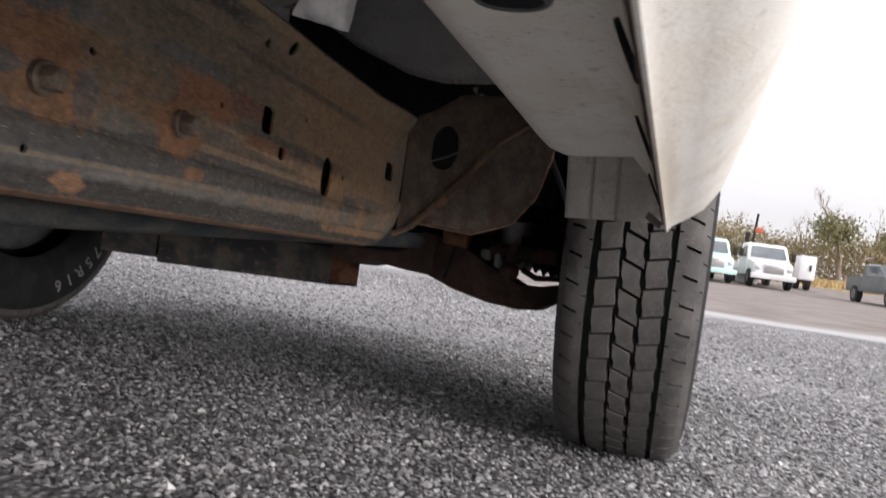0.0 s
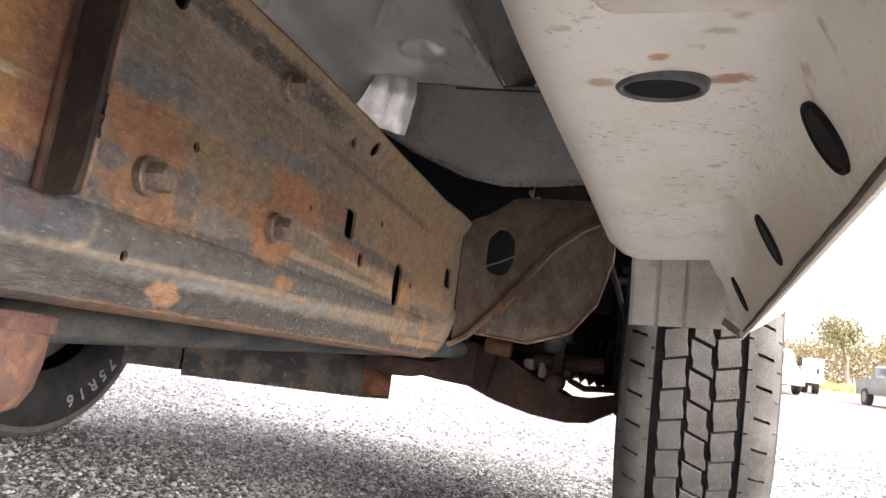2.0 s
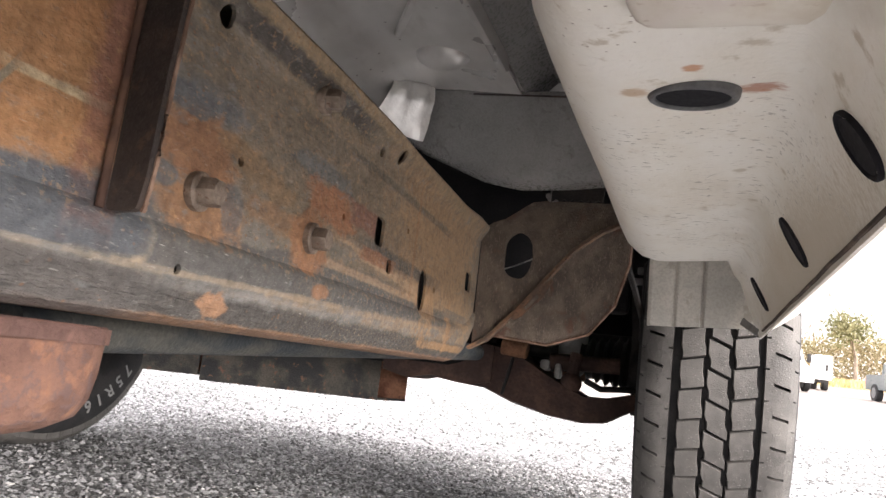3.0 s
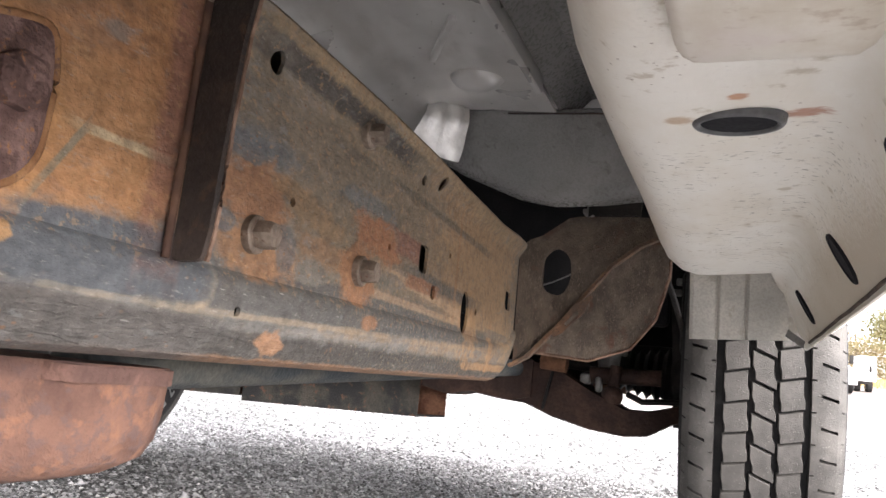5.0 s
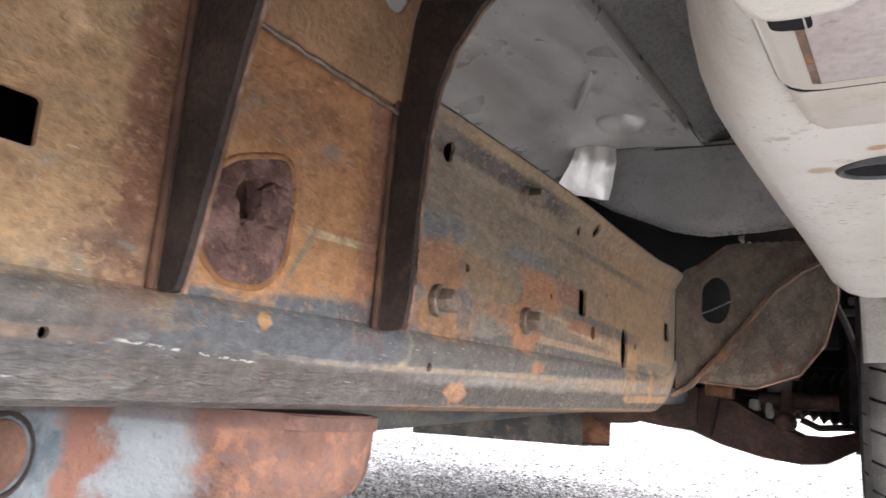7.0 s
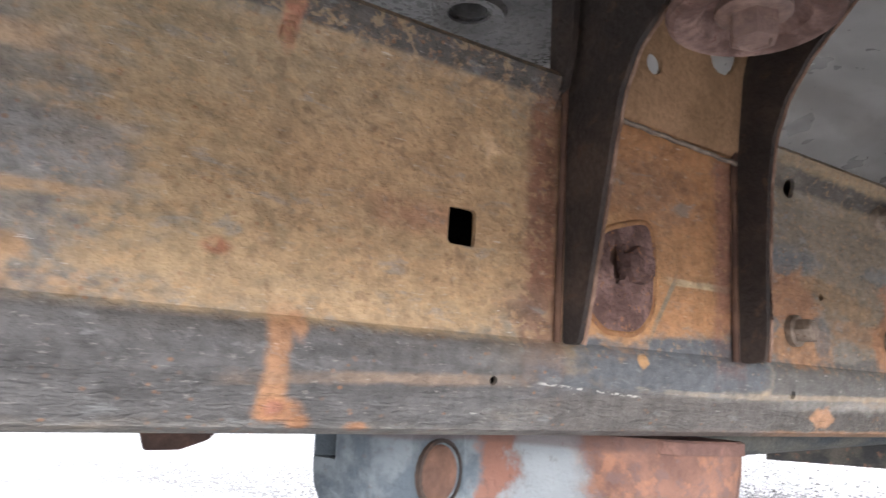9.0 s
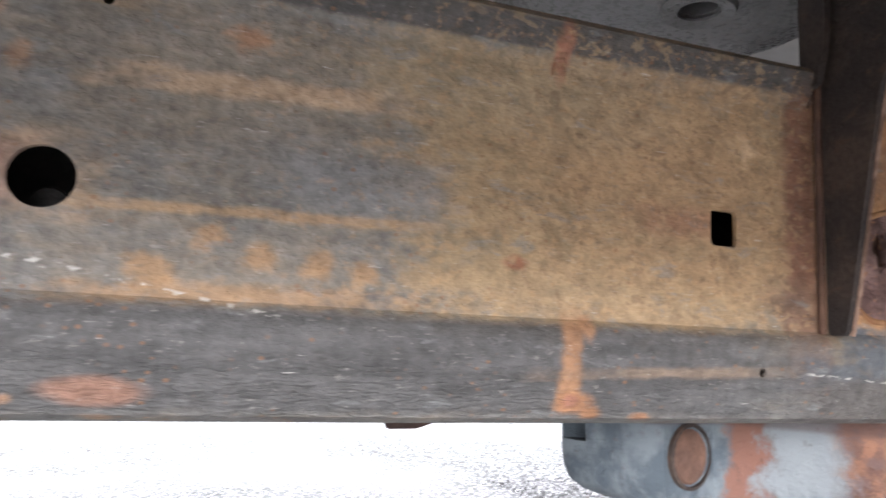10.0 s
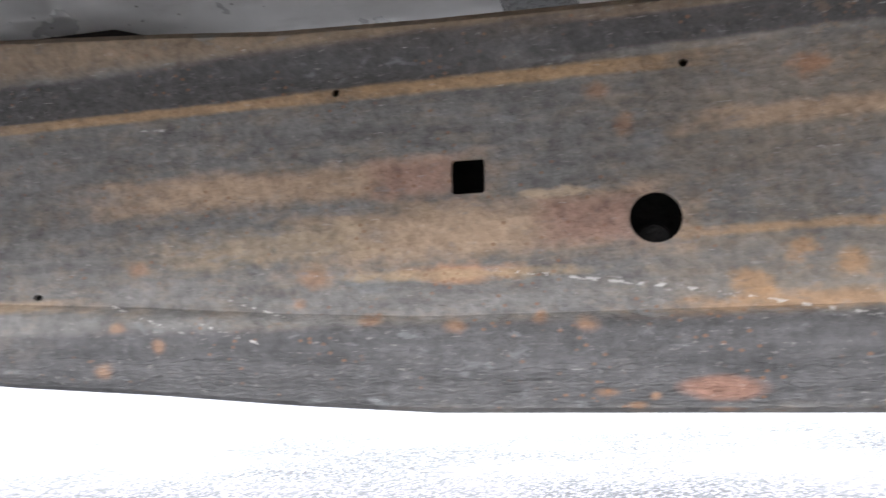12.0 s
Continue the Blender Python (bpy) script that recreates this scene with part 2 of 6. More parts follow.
    for cy, cz in ((-0.158, 0.372), (-0.135, 0.371), (-0.115, 0.370), (-0.20, 0.366), (-0.178, 0.379)):
        color = spot(color, cy, cz, 0.007, 0.006, (0.31, 0.185, 0.09), 1.2, 0.4, 0.7)
    color = spot(color, 0.040, 0.407, 0.022, 0.0065, (0.27, 0.14, 0.085), 0.5, 0.6, 0.7, True)
    color = spot(color, 0.079, 0.447, 0.007, 0.006, (0.52, 0.36, 0.22), 1.5, 0.5, 0.75)
    color = spot(color, -0.048, 0.3795, 0.006, 0.0035, (0.22, 0.10, 0.055), 0.6, 0.35)
    color = spot(color, -0.170, 0.462, 0.006, 0.005, (0.33, 0.17, 0.09), 1.5, 0.5, 0.7)
    color = spot(color, 0.115, 0.425, 0.011, 0.070, UMBER, 0.45, 0.7, 0.95, True, 0.0)
    color = spot(color, 0.105, 0.37, 0.018, 0.012, (0.16, 0.10, 0.07), 1.0, 0.6, 0.7)
    # the rolled lower and upper bands keep their dark coat
    low = m.mix(m.step(streak, 0.3, 0.7), (0.054, 0.053, 0.053), (0.083, 0.081, 0.081))
    color = spot(color, -0.24, 0.3305, 0.355, 0.0205, low, 0.10, 0.13, 0.95, True, 0.012)
    color = spot(color, -0.60, 0.325, 0.10, 0.016, low, 0.3, 0.4, 0.8, True, -0.05)
    color = spot(color, -0.52, 0.507, 0.36, 0.0135, (0.215, 0.155, 0.10), 0.3, 0.3, 0.85, True, -0.03)
    color = spot(color, -0.06, 0.4955, 0.20, 0.0042, BROWN, 0.4, 0.4, 0.9, True)
    color = spot(color, -0.545, 0.4795, 0.26, 0.0120, (0.066, 0.063, 0.061), 0.16, 0.16, 0.93, True, 0.006)
    color = spot(color, -0.085, 0.4850, 0.215, 0.0062, (0.066, 0.063, 0.061), 0.16, 0.16, 0.93, True, 0.012)
    color = spot(color, -0.0195, 0.338, 0.0050, 0.020, (0.25, 0.135, 0.072), 0.45, 0.35, 0.9, True)
    color = spot(color, -0.012, 0.353, 0.0035, 0.007, (0.26, 0.14, 0.075), 0.9, 0.4, 0.85)
    color = spot(color, -0.016, 0.3185, 0.009, 0.0042, (0.25, 0.125, 0.065), 0.6, 0.4, 0.9)
    color = spot(color, -0.018, 0.3195, 0.003, 0.0022, (0.22, 0.10, 0.07), 0.8, 0.5, 0.8)
    color = spot(color, -0.006, 0.3145, 0.005, 0.0028, (0.25, 0.125, 0.065), 0.9, 0.4, 0.9)
    color = spot(color, -0.028, 0.481, 0.0040, 0.014, (0.26, 0.115, 0.07), 0.6, 0.35, 0.9)
    color = spot(color, 0.043, 0.3345, 0.048, 0.0020, (0.20, 0.145, 0.105), 0.9, 0.6, 0.7, True, 0.04)
    color = spot(color, 0.022, 0.313, 0.006, 0.0025, (0.25, 0.125, 0.065), 1.2, 0.4, 0.8)
    # rear: grey with long streaks behind each hole
    color = spot(color, -0.325, 0.394, 0.075, 0.0125, STREAK, 0.7, 0.5, 0.8, True, 0.03)
    color = spot(color, -0.43, 0.391, 0.05, 0.008, (0.30, 0.23, 0.15), 1.3, 0.6, 0.7, True, 0.04)
    color = spot(color, -0.268, 0.3965, 0.022, 0.0105, PINK, 0.3, 0.4, 0.9, True)
    color = spot(color, -0.430, 0.4205, 0.088, 0.0085, STREAK, 0.7, 0.5, 0.8, True, 0.015)
    color = spot(color, -0.353, 0.4215, 0.020, 0.0088, PINK, 0.3, 0.4, 0.9, True)
    color = spot(color, -0.283, 0.4105, 0.018, 0.0022, (0.42, 0.32, 0.21), 1.3, 0.5, 0.75)
    color = spot(color, -0.31, 0.4685, 0.080, 0.0032, (0.35, 0.225, 0.115), 0.4, 0.4, 0.85, True, 0.01)
    color = spot(color, -0.50, 0.4665, 0.100, 0.0026, (0.35, 0.225, 0.115), 0.4, 0.4, 0.8, True, 0.01)
    color = spot(color, -0.327, 0.3735, 0.024, 0.0046, (0.37, 0.205, 0.115), 0.9, 0.4, 0.85)
    color = spot(color, -0.33, 0.373, 0.050, 0.0025, (0.34, 0.25, 0.15), 0.9, 0.5, 0.7)
    color = spot(color, -0.60, 0.363, 0.05, 0.003, TAN, 0.6, 0.5, 0.8, True)
    color = spot(color, -0.2125, 0.319, 0.0175, 0.0052, (0.215, 0.118, 0.083), 0.25, 0.28, 0.85)
    for cy, cz, ry, rz in ((-0.405, 0.373, 0.009, 0.005), (-0.507, 0.381, 0.006, 0.004), (-0.516, 0.350, 0.005, 0.003), (-0.526, 0.328, 0.006, 0.004), (-0.491, 0.340, 0.004, 0.004), (-0.263, 0.459, 0.006, 0.0040), (-0.25, 0.44, 0.005, 0.005), (-0.332, 0.348, 0.005, 0.004), (-0.292, 0.352, 0.004, 0.004), (-0.271, 0.348, 0.006, 0.004), (-0.413, 0.360, 0.004, 0.003), (-0.375, 0.352, 0.007, 0.003), (-0.263, 0.317, 0.005, 0.0022), (-0.250, 0.311, 0.004, 0.0020), (-0.242, 0.3155, 0.003, 0.002), (-0.212, 0.309, 0.006, 0.0012)):
        color = spot(color, cy, cz, ry * 0.8, rz * 0.8, (0.28, 0.16, 0.09), 1.0, 0.6, 0.65)
    # mottling at three sizes
    grain = m.noise((320.0, 240.0, 320.0), 3, 0.55)
    blot = m.noise((140.0, 115.0, 140.0), 4, 0.62)
    cloudy = m.noise((26.0, 20.0, 34.0), 5, 0.6)
    tone = m.math("ADD", m.math("MULTIPLY", grain, 0.50), m.math("ADD", m.math("MULTIPLY", blot, 1.50), m.math("MULTIPLY", cloudy, 0.8)))
    tone = m.math("SUBTRACT", m.math("MULTIPLY", tone, 1.4), 0.95)
    comb = m.t.nodes.new("ShaderNodeCombineColor")
    for k in range(3):
        m.put(tone, comb.inputs[k])
    color = m.mix(0.62, color, comb.outputs[0], "MULTIPLY")
    # pinhead freckles of brighter rust and of the grey coat
    color = m.mix(m.math("MULTIPLY", m.step(m.noise((200.0, 150.0, 220.0), 4, 0.65), 0.55, 0.66), m.math("MULTIPLY", m.math("MULTIPLY", m.step(z, 0.350, 0.358), m.step(y, -0.26, -0.05)), 0.36)), color, (0.42, 0.255, 0.13))
    color = m.mix(m.math("MULTIPLY", m.step(m.noise((170.0, 120.0, 230.0), 4, 0.65), 0.58, 0.70), 0.30), color, (0.14, 0.135, 0.13))
    color = m.mix(m.math("MULTIPLY", m.step(m.cells((210.0, 150.0, 210.0)), 0.24, 0.12), m.math("MULTIPLY", m.step(m.noise(28.0, 3), 0.46, 0.62), 0.65)), color, (0.20, 0.105, 0.055))
    color = m.mix(m.math("MULTIPLY", m.step(m.noise((70.0, 42.0, 110.0), 4, 0.6, 0.5), 0.60, 0.70), 0.45), color, (0.19, 0.195, 0.195))
    # the tan field is curdled: pale crusts, brown pits
    field = m.math("MULTIPLY", m.step(z, 0.352, 0.364), m.math("MULTIPLY", m.step(y, -0.12, -0.02), m.step(y, 0.125, 0.115)))
    color = m.mix(m.math("MULTIPLY", m.step(m.noise((150.0, 120.0, 150.0), 3, 0.6, 0.6), 0.54, 0.64), m.math("MULTIPLY", field, 0.42)), color, (0.40, 0.275, 0.155))
    color = m.mix(m.math("MULTIPLY", m.step(m.noise((180.0, 130.0, 180.0), 3, 0.6, 0.4), 0.56, 0.66), m.math("MULTIPLY", field, 0.5)), color, (0.155, 0.098, 0.06))
    color = m.mix(m.math("MULTIPLY", m.step(m.noise(430.0, 2, 0.5), 0.57, 0.68), m.math("MULTIPLY", m.step(y, 0.36, 0.60), 0.42)), color, (0.40, 0.30, 0.19))
    # short pale flecks lying along the rail
    color = m.mix(m.math("MULTIPLY", m.step(fleck, 0.61, 0.74), 0.22), color, (0.50, 0.47, 0.43))
    dash = m.step(m.noise((130.0, 85.0, 700.0), 3, 0.5), 0.69, 0.75)
    dash = m.math("MULTIPLY", dash, m.step(m.noise((20.0, 15.0, 30.0), 3), 0.42, 0.58))
    color = m.mix(m.math("MULTIPLY", dash, 0.42), color, (0.55, 0.53, 0.5))
    dots = m.step(m.noise((400.0, 230.0, 400.0), 2, 0.5), 0.50, 0.60)
    # broken chalk lines where something once scraped along
    for cy, cz, ry, lean, wide in ((-0.275, 0.3695, 0.045, -0.13, 0.0016), (-0.195, 0.3575, 0.05, -0.18, 0.0018), (-0.50, 0.355, 0.026, -0.33, 0.0014), (-0.449, 0.346, 0.018, -0.31, 0.0014), (-0.434, 0.358, 0.02, -0.3, 0.0012), (0.15, 0.3345, 0.04, -0.05, 0.0012), (-0.50, 0.4575, 0.012, -0.08, 0.001)):
        off = m.math("ABSOLUTE", m.math("SUBTRACT", m.math("SUBTRACT", z, cz), m.math("MULTIPLY", m.math("SUBTRACT", y, cy), lean)))
        near = m.math("MULTIPLY", m.step(off, wide * 0.75, wide * 0.2), m.step(m.math("ABSOLUTE", m.math("SUBTRACT", y, cy)), ry, ry * 0.8))
        color = m.mix(m.math("MULTIPLY", m.math("MULTIPLY", near, dots), 0.55), color, (0.58, 0.56, 0.52))
    rough = m.math("ADD", m.math("MULTIPLY", grain, 0.35), 0.38)
    wrinkle = m.math("MULTIPLY", m.step(z, 0.345, 0.330), m.noise((240.0, 110.0, 480.0), 2, 0.5, 0.8))
    relief = m.math("ADD", m.math("MULTIPLY", blot, 1.2), m.math("ADD", grain, m.math("ADD", m.math("MULTIPLY", streak, 0.5), m.math("MULTIPLY", m.step(y, 0.28, 0.34), m.math("MULTIPLY", m.noise((10.0, 5.0, 70.0), 3, 0.5), 1.6)))))
    return m.done(color, rough, m.math("ADD", relief, m.math("MULTIPLY", wrinkle, 1.6)), 0.0010)


def sill_paint():
    """White paint under road film: brown specks and scuffs lying across, faint rust freckles."""
    m = Mat("dirty_white_paint", 0.4)
    film = m.noise((14.0, 9.0, 14.0), 6, 0.6)
    c = m.mix(m.step(film, 0.38, 0.68), (0.86, 0.835, 0.775), (0.80, 0.755, 0.67))
    scuff = m.noise((110.0, 430.0, 240.0), 4, 0.6)
    where = m.step(m.noise((20.0, 13.0, 20.0), 3), 0.38, 0.54)
    x, y, z = m.axis()
    flat = m.math("MULTIPLY", m.step(z, 0.491, 0.481), m.step(y, 0.40, 0.52))
    c = m.mix(m.math("MULTIPLY", m.math("MULTIPLY", m.step(scuff, 0.600, 0.660), flat), m.math("MULTIPLY", where, 0.85)), c, (0.16, 0.13, 0.10))
    c = m.mix(m.math("MULTIPLY", m.step(m.noise((45.0, 60.0, 45.0), 5, 0.6), 0.60, 0.72), 0.6), c, (0.42, 0.34, 0.23))
    c = m.mix(m.math("MULTIPLY", m.step(m.cells((110.0, 170.0, 110.0)), 0.12, 0.07), m.math("MULTIPLY", m.step(m.noise(16.0, 2), 0.5, 0.6), 0.7)), c, (0.2, 0.12, 0.08))
    dirt = m.noise((9.0, 6.0, 9.0), 7, 0.68)
    c = m.mix(m.math("MULTIPLY", m.step(dirt, 0.50, 0.70), 0.34), c, (0.50, 0.44, 0.35))
    for cx, cy, rx, ry, tint in ((-0.083, 0.437, 0.013, 0.0065, (0.40, 0.14, 0.06)), (-0.119, 0.404, 0.005, 0.005, (0.5, 0.20, 0.06)), (-0.150, 0.432, 0.008, 0.006, (0.5, 0.34, 0.2)), (-0.03, 0.70, 0.02, 0.3, (0.55, 0.48, 0.38))):
        dx = m.math("DIVIDE", m.math("SUBTRACT", x, cx), rx)
        dy = m.math("DIVIDE", m.math("SUBTRACT", y, cy), ry)
        d = m.math("ADD", m.math("SQRT", m.math("ADD", m.math("MULTIPLY", dx, dx), m.math("MULTIPLY", dy, dy))), m.math("MULTIPLY", m.math("SUBTRACT", scuff, 0.5), 1.6))
        c = m.mix(m.math("MULTIPLY", m.step(d, 1.3, 0.6), 0.8), c, tint)
    return m.done(c, m.math("ADD", m.math("MULTIPLY", film, 0.3), 0.25), m.math("ADD", film, m.noise(260.0, 3)), 0.0006)


def cream_paint():
    """Yellowed paint on the lapped parts, with brown freckles."""
    m = Mat("yellowed_white_paint", 0.45)
    film = m.noise((24.0, 16.0, 24.0), 6, 0.62)
    c = m.mix(m.step(film, 0.38, 0.66), (0.78, 0.73, 0.65), (0.66, 0.59, 0.49))
    c = m.mix(m.math("MULTIPLY", m.step(m.noise((60.0, 60.0, 60.0), 5, 0.6), 0.58, 0.70), 0.55), c, (0.42, 0.31, 0.22))
    c = m.mix(m.math("MULTIPLY", m.step(m.noise((14.0, 14.0, 14.0), 4), 0.5, 0.7), 0.4), c, (0.72, 0.62, 0.60))
    return m.done(c, 0.45, film, 0.0006)


def gravel_sheet():
    """Packed grey stone chips, then worn brown-grey asphalt further out, with a pale strip between."""
    m = Mat("gravel_lot", 0.9)
    _, y, _ = m.axis()
    stones = m.cells(95.0, "Color")
    n = m.t.nodes.new("ShaderNodeSeparateColor")
    m.put(stones, n.inputs[0])
    near = m.mix(n.outputs[0], (0.06, 0.059, 0.059), (0.53, 0.53, 0.535))
    # shadow in the joints between stones, mixed into the colour
    near = m.mix(m.math("MULTIPLY", m.step(m.cells(95.0), 0.35, 0.6), 0.85), near, (0.05, 0.049, 0.048))
    near = m.mix(m.step(m.noise(0.9, 5), 0.4, 0.7), near, m.mix(0.35, near, (0.43, 0.427, 0.423)))
    far = m.mix(m.step(m.noise(1.4, 6), 0.35, 0.65), (0.20, 0.172, 0.155), (0.28, 0.248, 0.228))
    far = m.mix(m.math("MULTIPLY", m.noise(60.0, 3), 0.4), far, (0.10, 0.09, 0.085))
    edge = m.math("ADD", y, m.math("MULTIPLY", m.noise(0.7, 4), 1.4))
    c = m.mix(m.step(edge, 8.4, 9.0), near, far)
    pale = m.math("MULTIPLY", m.step(edge, 7.7, 8.3), m.step(edge, 9.3, 8.6))
    c = m.mix(m.math("MULTIPLY", pale, 0.8), c, (0.46, 0.46, 0.46))
    return m.done(c, 0.85, m.math("SUBTRACT", 1.0, m.cells(95.0)), 0.006)

RUST_PAINT, SILL, CREAM, LOT = rail_paint(), sill_paint(), cream_paint(), gravel_sheet()
PANEL = two_tone("pinkish_grey_paint", (0.70, 0.62, 0.60), (0.60, 0.52, 0.50), 30.0, 0.5, bump=0.0004, specks=(0.45, 0.36, 0.33))
SEAM = two_tone("packed_seam_dirt", (0.055, 0.042, 0.035), (0.12, 0.09, 0.07), 30.0, 0.9, bump=0.001)
EDGE_RUST = two_tone("stained_paint_edge", (0.30, 0.21, 0.16), (0.17, 0.11, 0.085), 60.0, 0.7, bump=0.001, specks=(0.40, 0.19, 0.08))
BLACK_RIB = two_tone("black_chassis_paint", (0.032, 0.026, 0.024), (0.062, 0.045, 0.037), 24.0, 0.6, bump=0.0012, specks=(0.066, 0.042, 0.032))
RUST = two_tone("flaking_rust", (0.17, 0.075, 0.05), (0.34, 0.17, 0.105), 22.0, 0.85, bump=0.003, fine=180.0, specks=(0.10, 0.05, 0.045))
WELD = two_tone("weld_rust", (0.075, 0.043, 0.033), (0.13, 0.072, 0.048), 50.0, 0.85, bump=0.002, fine=200.0)
ARM = two_tone("blackened_rust", (0.045, 0.028, 0.024), (0.09, 0.052, 0.04), 16.0, 0.7, bump=0.002, fine=160.0)
MOUNT_RUST = two_tone("pinkish_mount_rust", (0.11, 0.066, 0.056), (0.28, 0.185, 0.16), 60.0, 0.7, bump=0.002, fine=200.0, specks=(0.12, 0.06, 0.05))
RUST_DARK = two_tone("dark_rust", (0.095, 0.056, 0.043), (0.17, 0.095, 0.066), 16.0, 0.8, bump=0.002, fine=160.0)
PAD_RUST = two_tone("purple_grey_crust", (0.105, 0.062, 0.055), (0.205, 0.128, 0.112), 70.0, 0.85, bump=0.004, fine=190.0, specks=(0.25, 0.125, 0.065))
CRUST = two_tone("orange_rust_crust", (0.23, 0.115, 0.055), (0.32, 0.175, 0.085), 60.0, 0.85, bump=0.002, fine=220.0, specks=(0.14, 0.08, 0.06))
RIB_EDGE = two_tone("brown_cut_edge_rust", (0.14, 0.085, 0.06), (0.27, 0.175, 0.13), 60.0, 0.8, bump=0.002, fine=220.0)
PURPLE_RUST = two_tone("purple_brown_rust", (0.11, 0.064, 0.054), (0.19, 0.108, 0.086), 40.0, 0.85, bump=0.002, fine=260.0)


def wrinkled_plate(name, a, b, rust):
    """Brown undercoat shrunk into fine wrinkles, with rust along its worn places."""
    m = Mat(name, 0.6)
    fold = m.noise((430.0, 430.0, 130.0), 2, 0.5, 1.5)
    c = m.mix(m.step(m.noise((40.0, 40.0, 26.0), 5, 0.6), 0.36, 0.66), a, b)
    c = m.mix(m.math("MULTIPLY", m.step(fold, 0.56, 0.70), 0.55), c, tuple(min(1.0, x * 1.7) for x in b))
    c = m.mix(m.math("MULTIPLY", m.step(m.noise(24.0, 5, 0.6, 0.5), 0.56, 0.68), 0.8), c, rust)
    return m.done(c, m.math("ADD", m.math("MULTIPLY", fold, 0.3), 0.38), m.math("ADD", fold, m.math("MULTIPLY", m.noise(90.0, 3), 0.6)), 0.004)


BROWN_PLATE = wrinkled_plate("brown_oiled_plate", (0.115, 0.090, 0.070), (0.20, 0.155, 0.12), (0.15, 0.085, 0.06))
TOWER_PLATE = wrinkled_plate("brown_grey_plate", (0.125, 0.100, 0.080), (0.22, 0.175, 0.14), (0.17, 0.09, 0.06))
FOLD_RUST = two_tone("worn_fold_rust", (0.13, 0.092, 0.07), (0.265, 0.15, 0.09), 38.0, 0.75, bump=0.002, fine=200.0, specks=(0.10, 0.065, 0.05))
OLD_METAL = two_tone("worn_bolt_steel", (0.155, 0.118, 0.092), (0.27, 0.215, 0.17), 90.0, 0.5, 0.3, 0.001, specks=(0.13, 0.075, 0.05))
BAR_PAINT = two_tone("slate_blue_bar_paint", (0.034, 0.041, 0.047), (0.088, 0.086, 0.075), (30.0, 14.0, 30.0), 0.55, bump=0.001)


def floor_paint():
    """Thin grey primer over bright steel: clouded, with pin-prick specks, soft oil-canning and rubbed glossy places."""
    m = Mat("grey_floor_primer", 0.35, 0.35)
    c = m.mix(m.step(m.noise(9.0, 5), 0.35, 0.7), (0.50, 0.49, 0.475), (0.60, 0.59, 0.575))
    c = m.mix(m.math("MULTIPLY", m.step(m.noise((30.0, 12.0, 30.0), 5, 0.6), 0.52, 0.70), 0.45), c, (0.38, 0.365, 0.35))
    speck = m.math("MULTIPLY", m.step(m.cells(55.0), 0.10, 0.05), m.step(m.noise(12.0, 2), 0.45, 0.55))
    c = m.mix(m.math("MULTIPLY", speck, 0.8), c, (0.12, 0.11, 0.10))
    return m.done(c, m.math("ADD", m.math("MULTIPLY", m.noise(14.0, 4), 0.30), 0.16), m.noise((20.0, 9.0, 20.0), 2, 0.4), 0.010)


FLOOR_GREY = floor_paint()
SILL_GREY = two_tone("dark_grey_seam_sealer", (0.165, 0.163, 0.160), (0.235, 0.232, 0.228), 9.0, 0.28, bump=0.0008, fine=220.0, specks=(0.16, 0.155, 0.15))
FOIL = two_tone("bare_crumpled_metal", (0.93, 0.92, 0.905), (0.96, 0.955, 0.945), 25.0, 0.42, 1.0, 0.0012, 60.0)
SHIELD = two_tone("grey_splash_plastic", (0.40, 0.385, 0.35), (0.53, 0.505, 0.455), 9.0, 0.55, bump=0.0006, specks=(0.36, 0.335, 0.29))
RUBBER_GAP_BLACK = two_tone("black_rubber_and_gap_shade", (0.010, 0.010, 0.013), (0.020, 0.019, 0.024), 40.0, 0.75, bump=0.0003)
PLUG_RIM = two_tone("grey_plug_rim", (0.085, 0.085, 0.09), (0.14, 0.14, 0.143), 40.0, 0.32, bump=0.0003)


def tyre_rubber():
    """Dark worn rubber with grit pressed into it."""
    m = Mat("dusty_tyre_rubber", 0.6)
    wear = m.noise(16.0, 5, 0.6)
    c = m.mix(m.step(wear, 0.35, 0.7), (0.066, 0.063, 0.060), (0.112, 0.106, 0.100))
    c = m.mix(m.math("MULTIPLY", m.step(m.noise(90.0, 4), 0.5, 0.7), 0.4), c, (0.12, 0.112, 0.105))
    grit = m.math("MULTIPLY", m.step(m.cells(260.0), 0.24, 0.14), m.step(m.noise(40.0, 3), 0.46, 0.6))
    c = m.mix(m.math("MULTIPLY", grit, 0.6), c, (0.28, 0.265, 0.25))
    h = m.math("ADD", m.noise(420.0, 3), m.math("MULTIPLY", grit, 1.5))
    return m.done(c, m.math("ADD", m.math("MULTIPLY", wear, 0.3), 0.38), h, 0.0010)


TYRE = tyre_rubber()
TYRE_SIDE = two_tone("black_tyre_sidewall", (0.020, 0.020, 0.021), (0.034, 0.033, 0.033), 14.0, 0.75, bump=0.0004)
LETTER = two_tone("raised_tyre_letters", (0.24, 0.24, 0.24), (0.32, 0.32, 0.315), 30.0, 0.7, bump=0.0002)
# near-black colour that stands for shade in the engine bay and wheel housing
CAVITY_BLACK = two_tone("unlit_cavity_black", (0.006, 0.006, 0.007), (0.012, 0.011, 0.012), 20.0, 0.95, bump=0.0005)
BLACK_PART = two_tone("greasy_and_unlit_black_metal", (0.016, 0.015, 0.015), (0.035, 0.03, 0.027), 20.0, 0.55, bump=0.001)
WHEEL_STEEL = two_tone("grey_wheel_steel", (0.12, 0.12, 0.125), (0.2, 0.2, 0.2), 15.0, 0.5, 0.4, 0.0005)
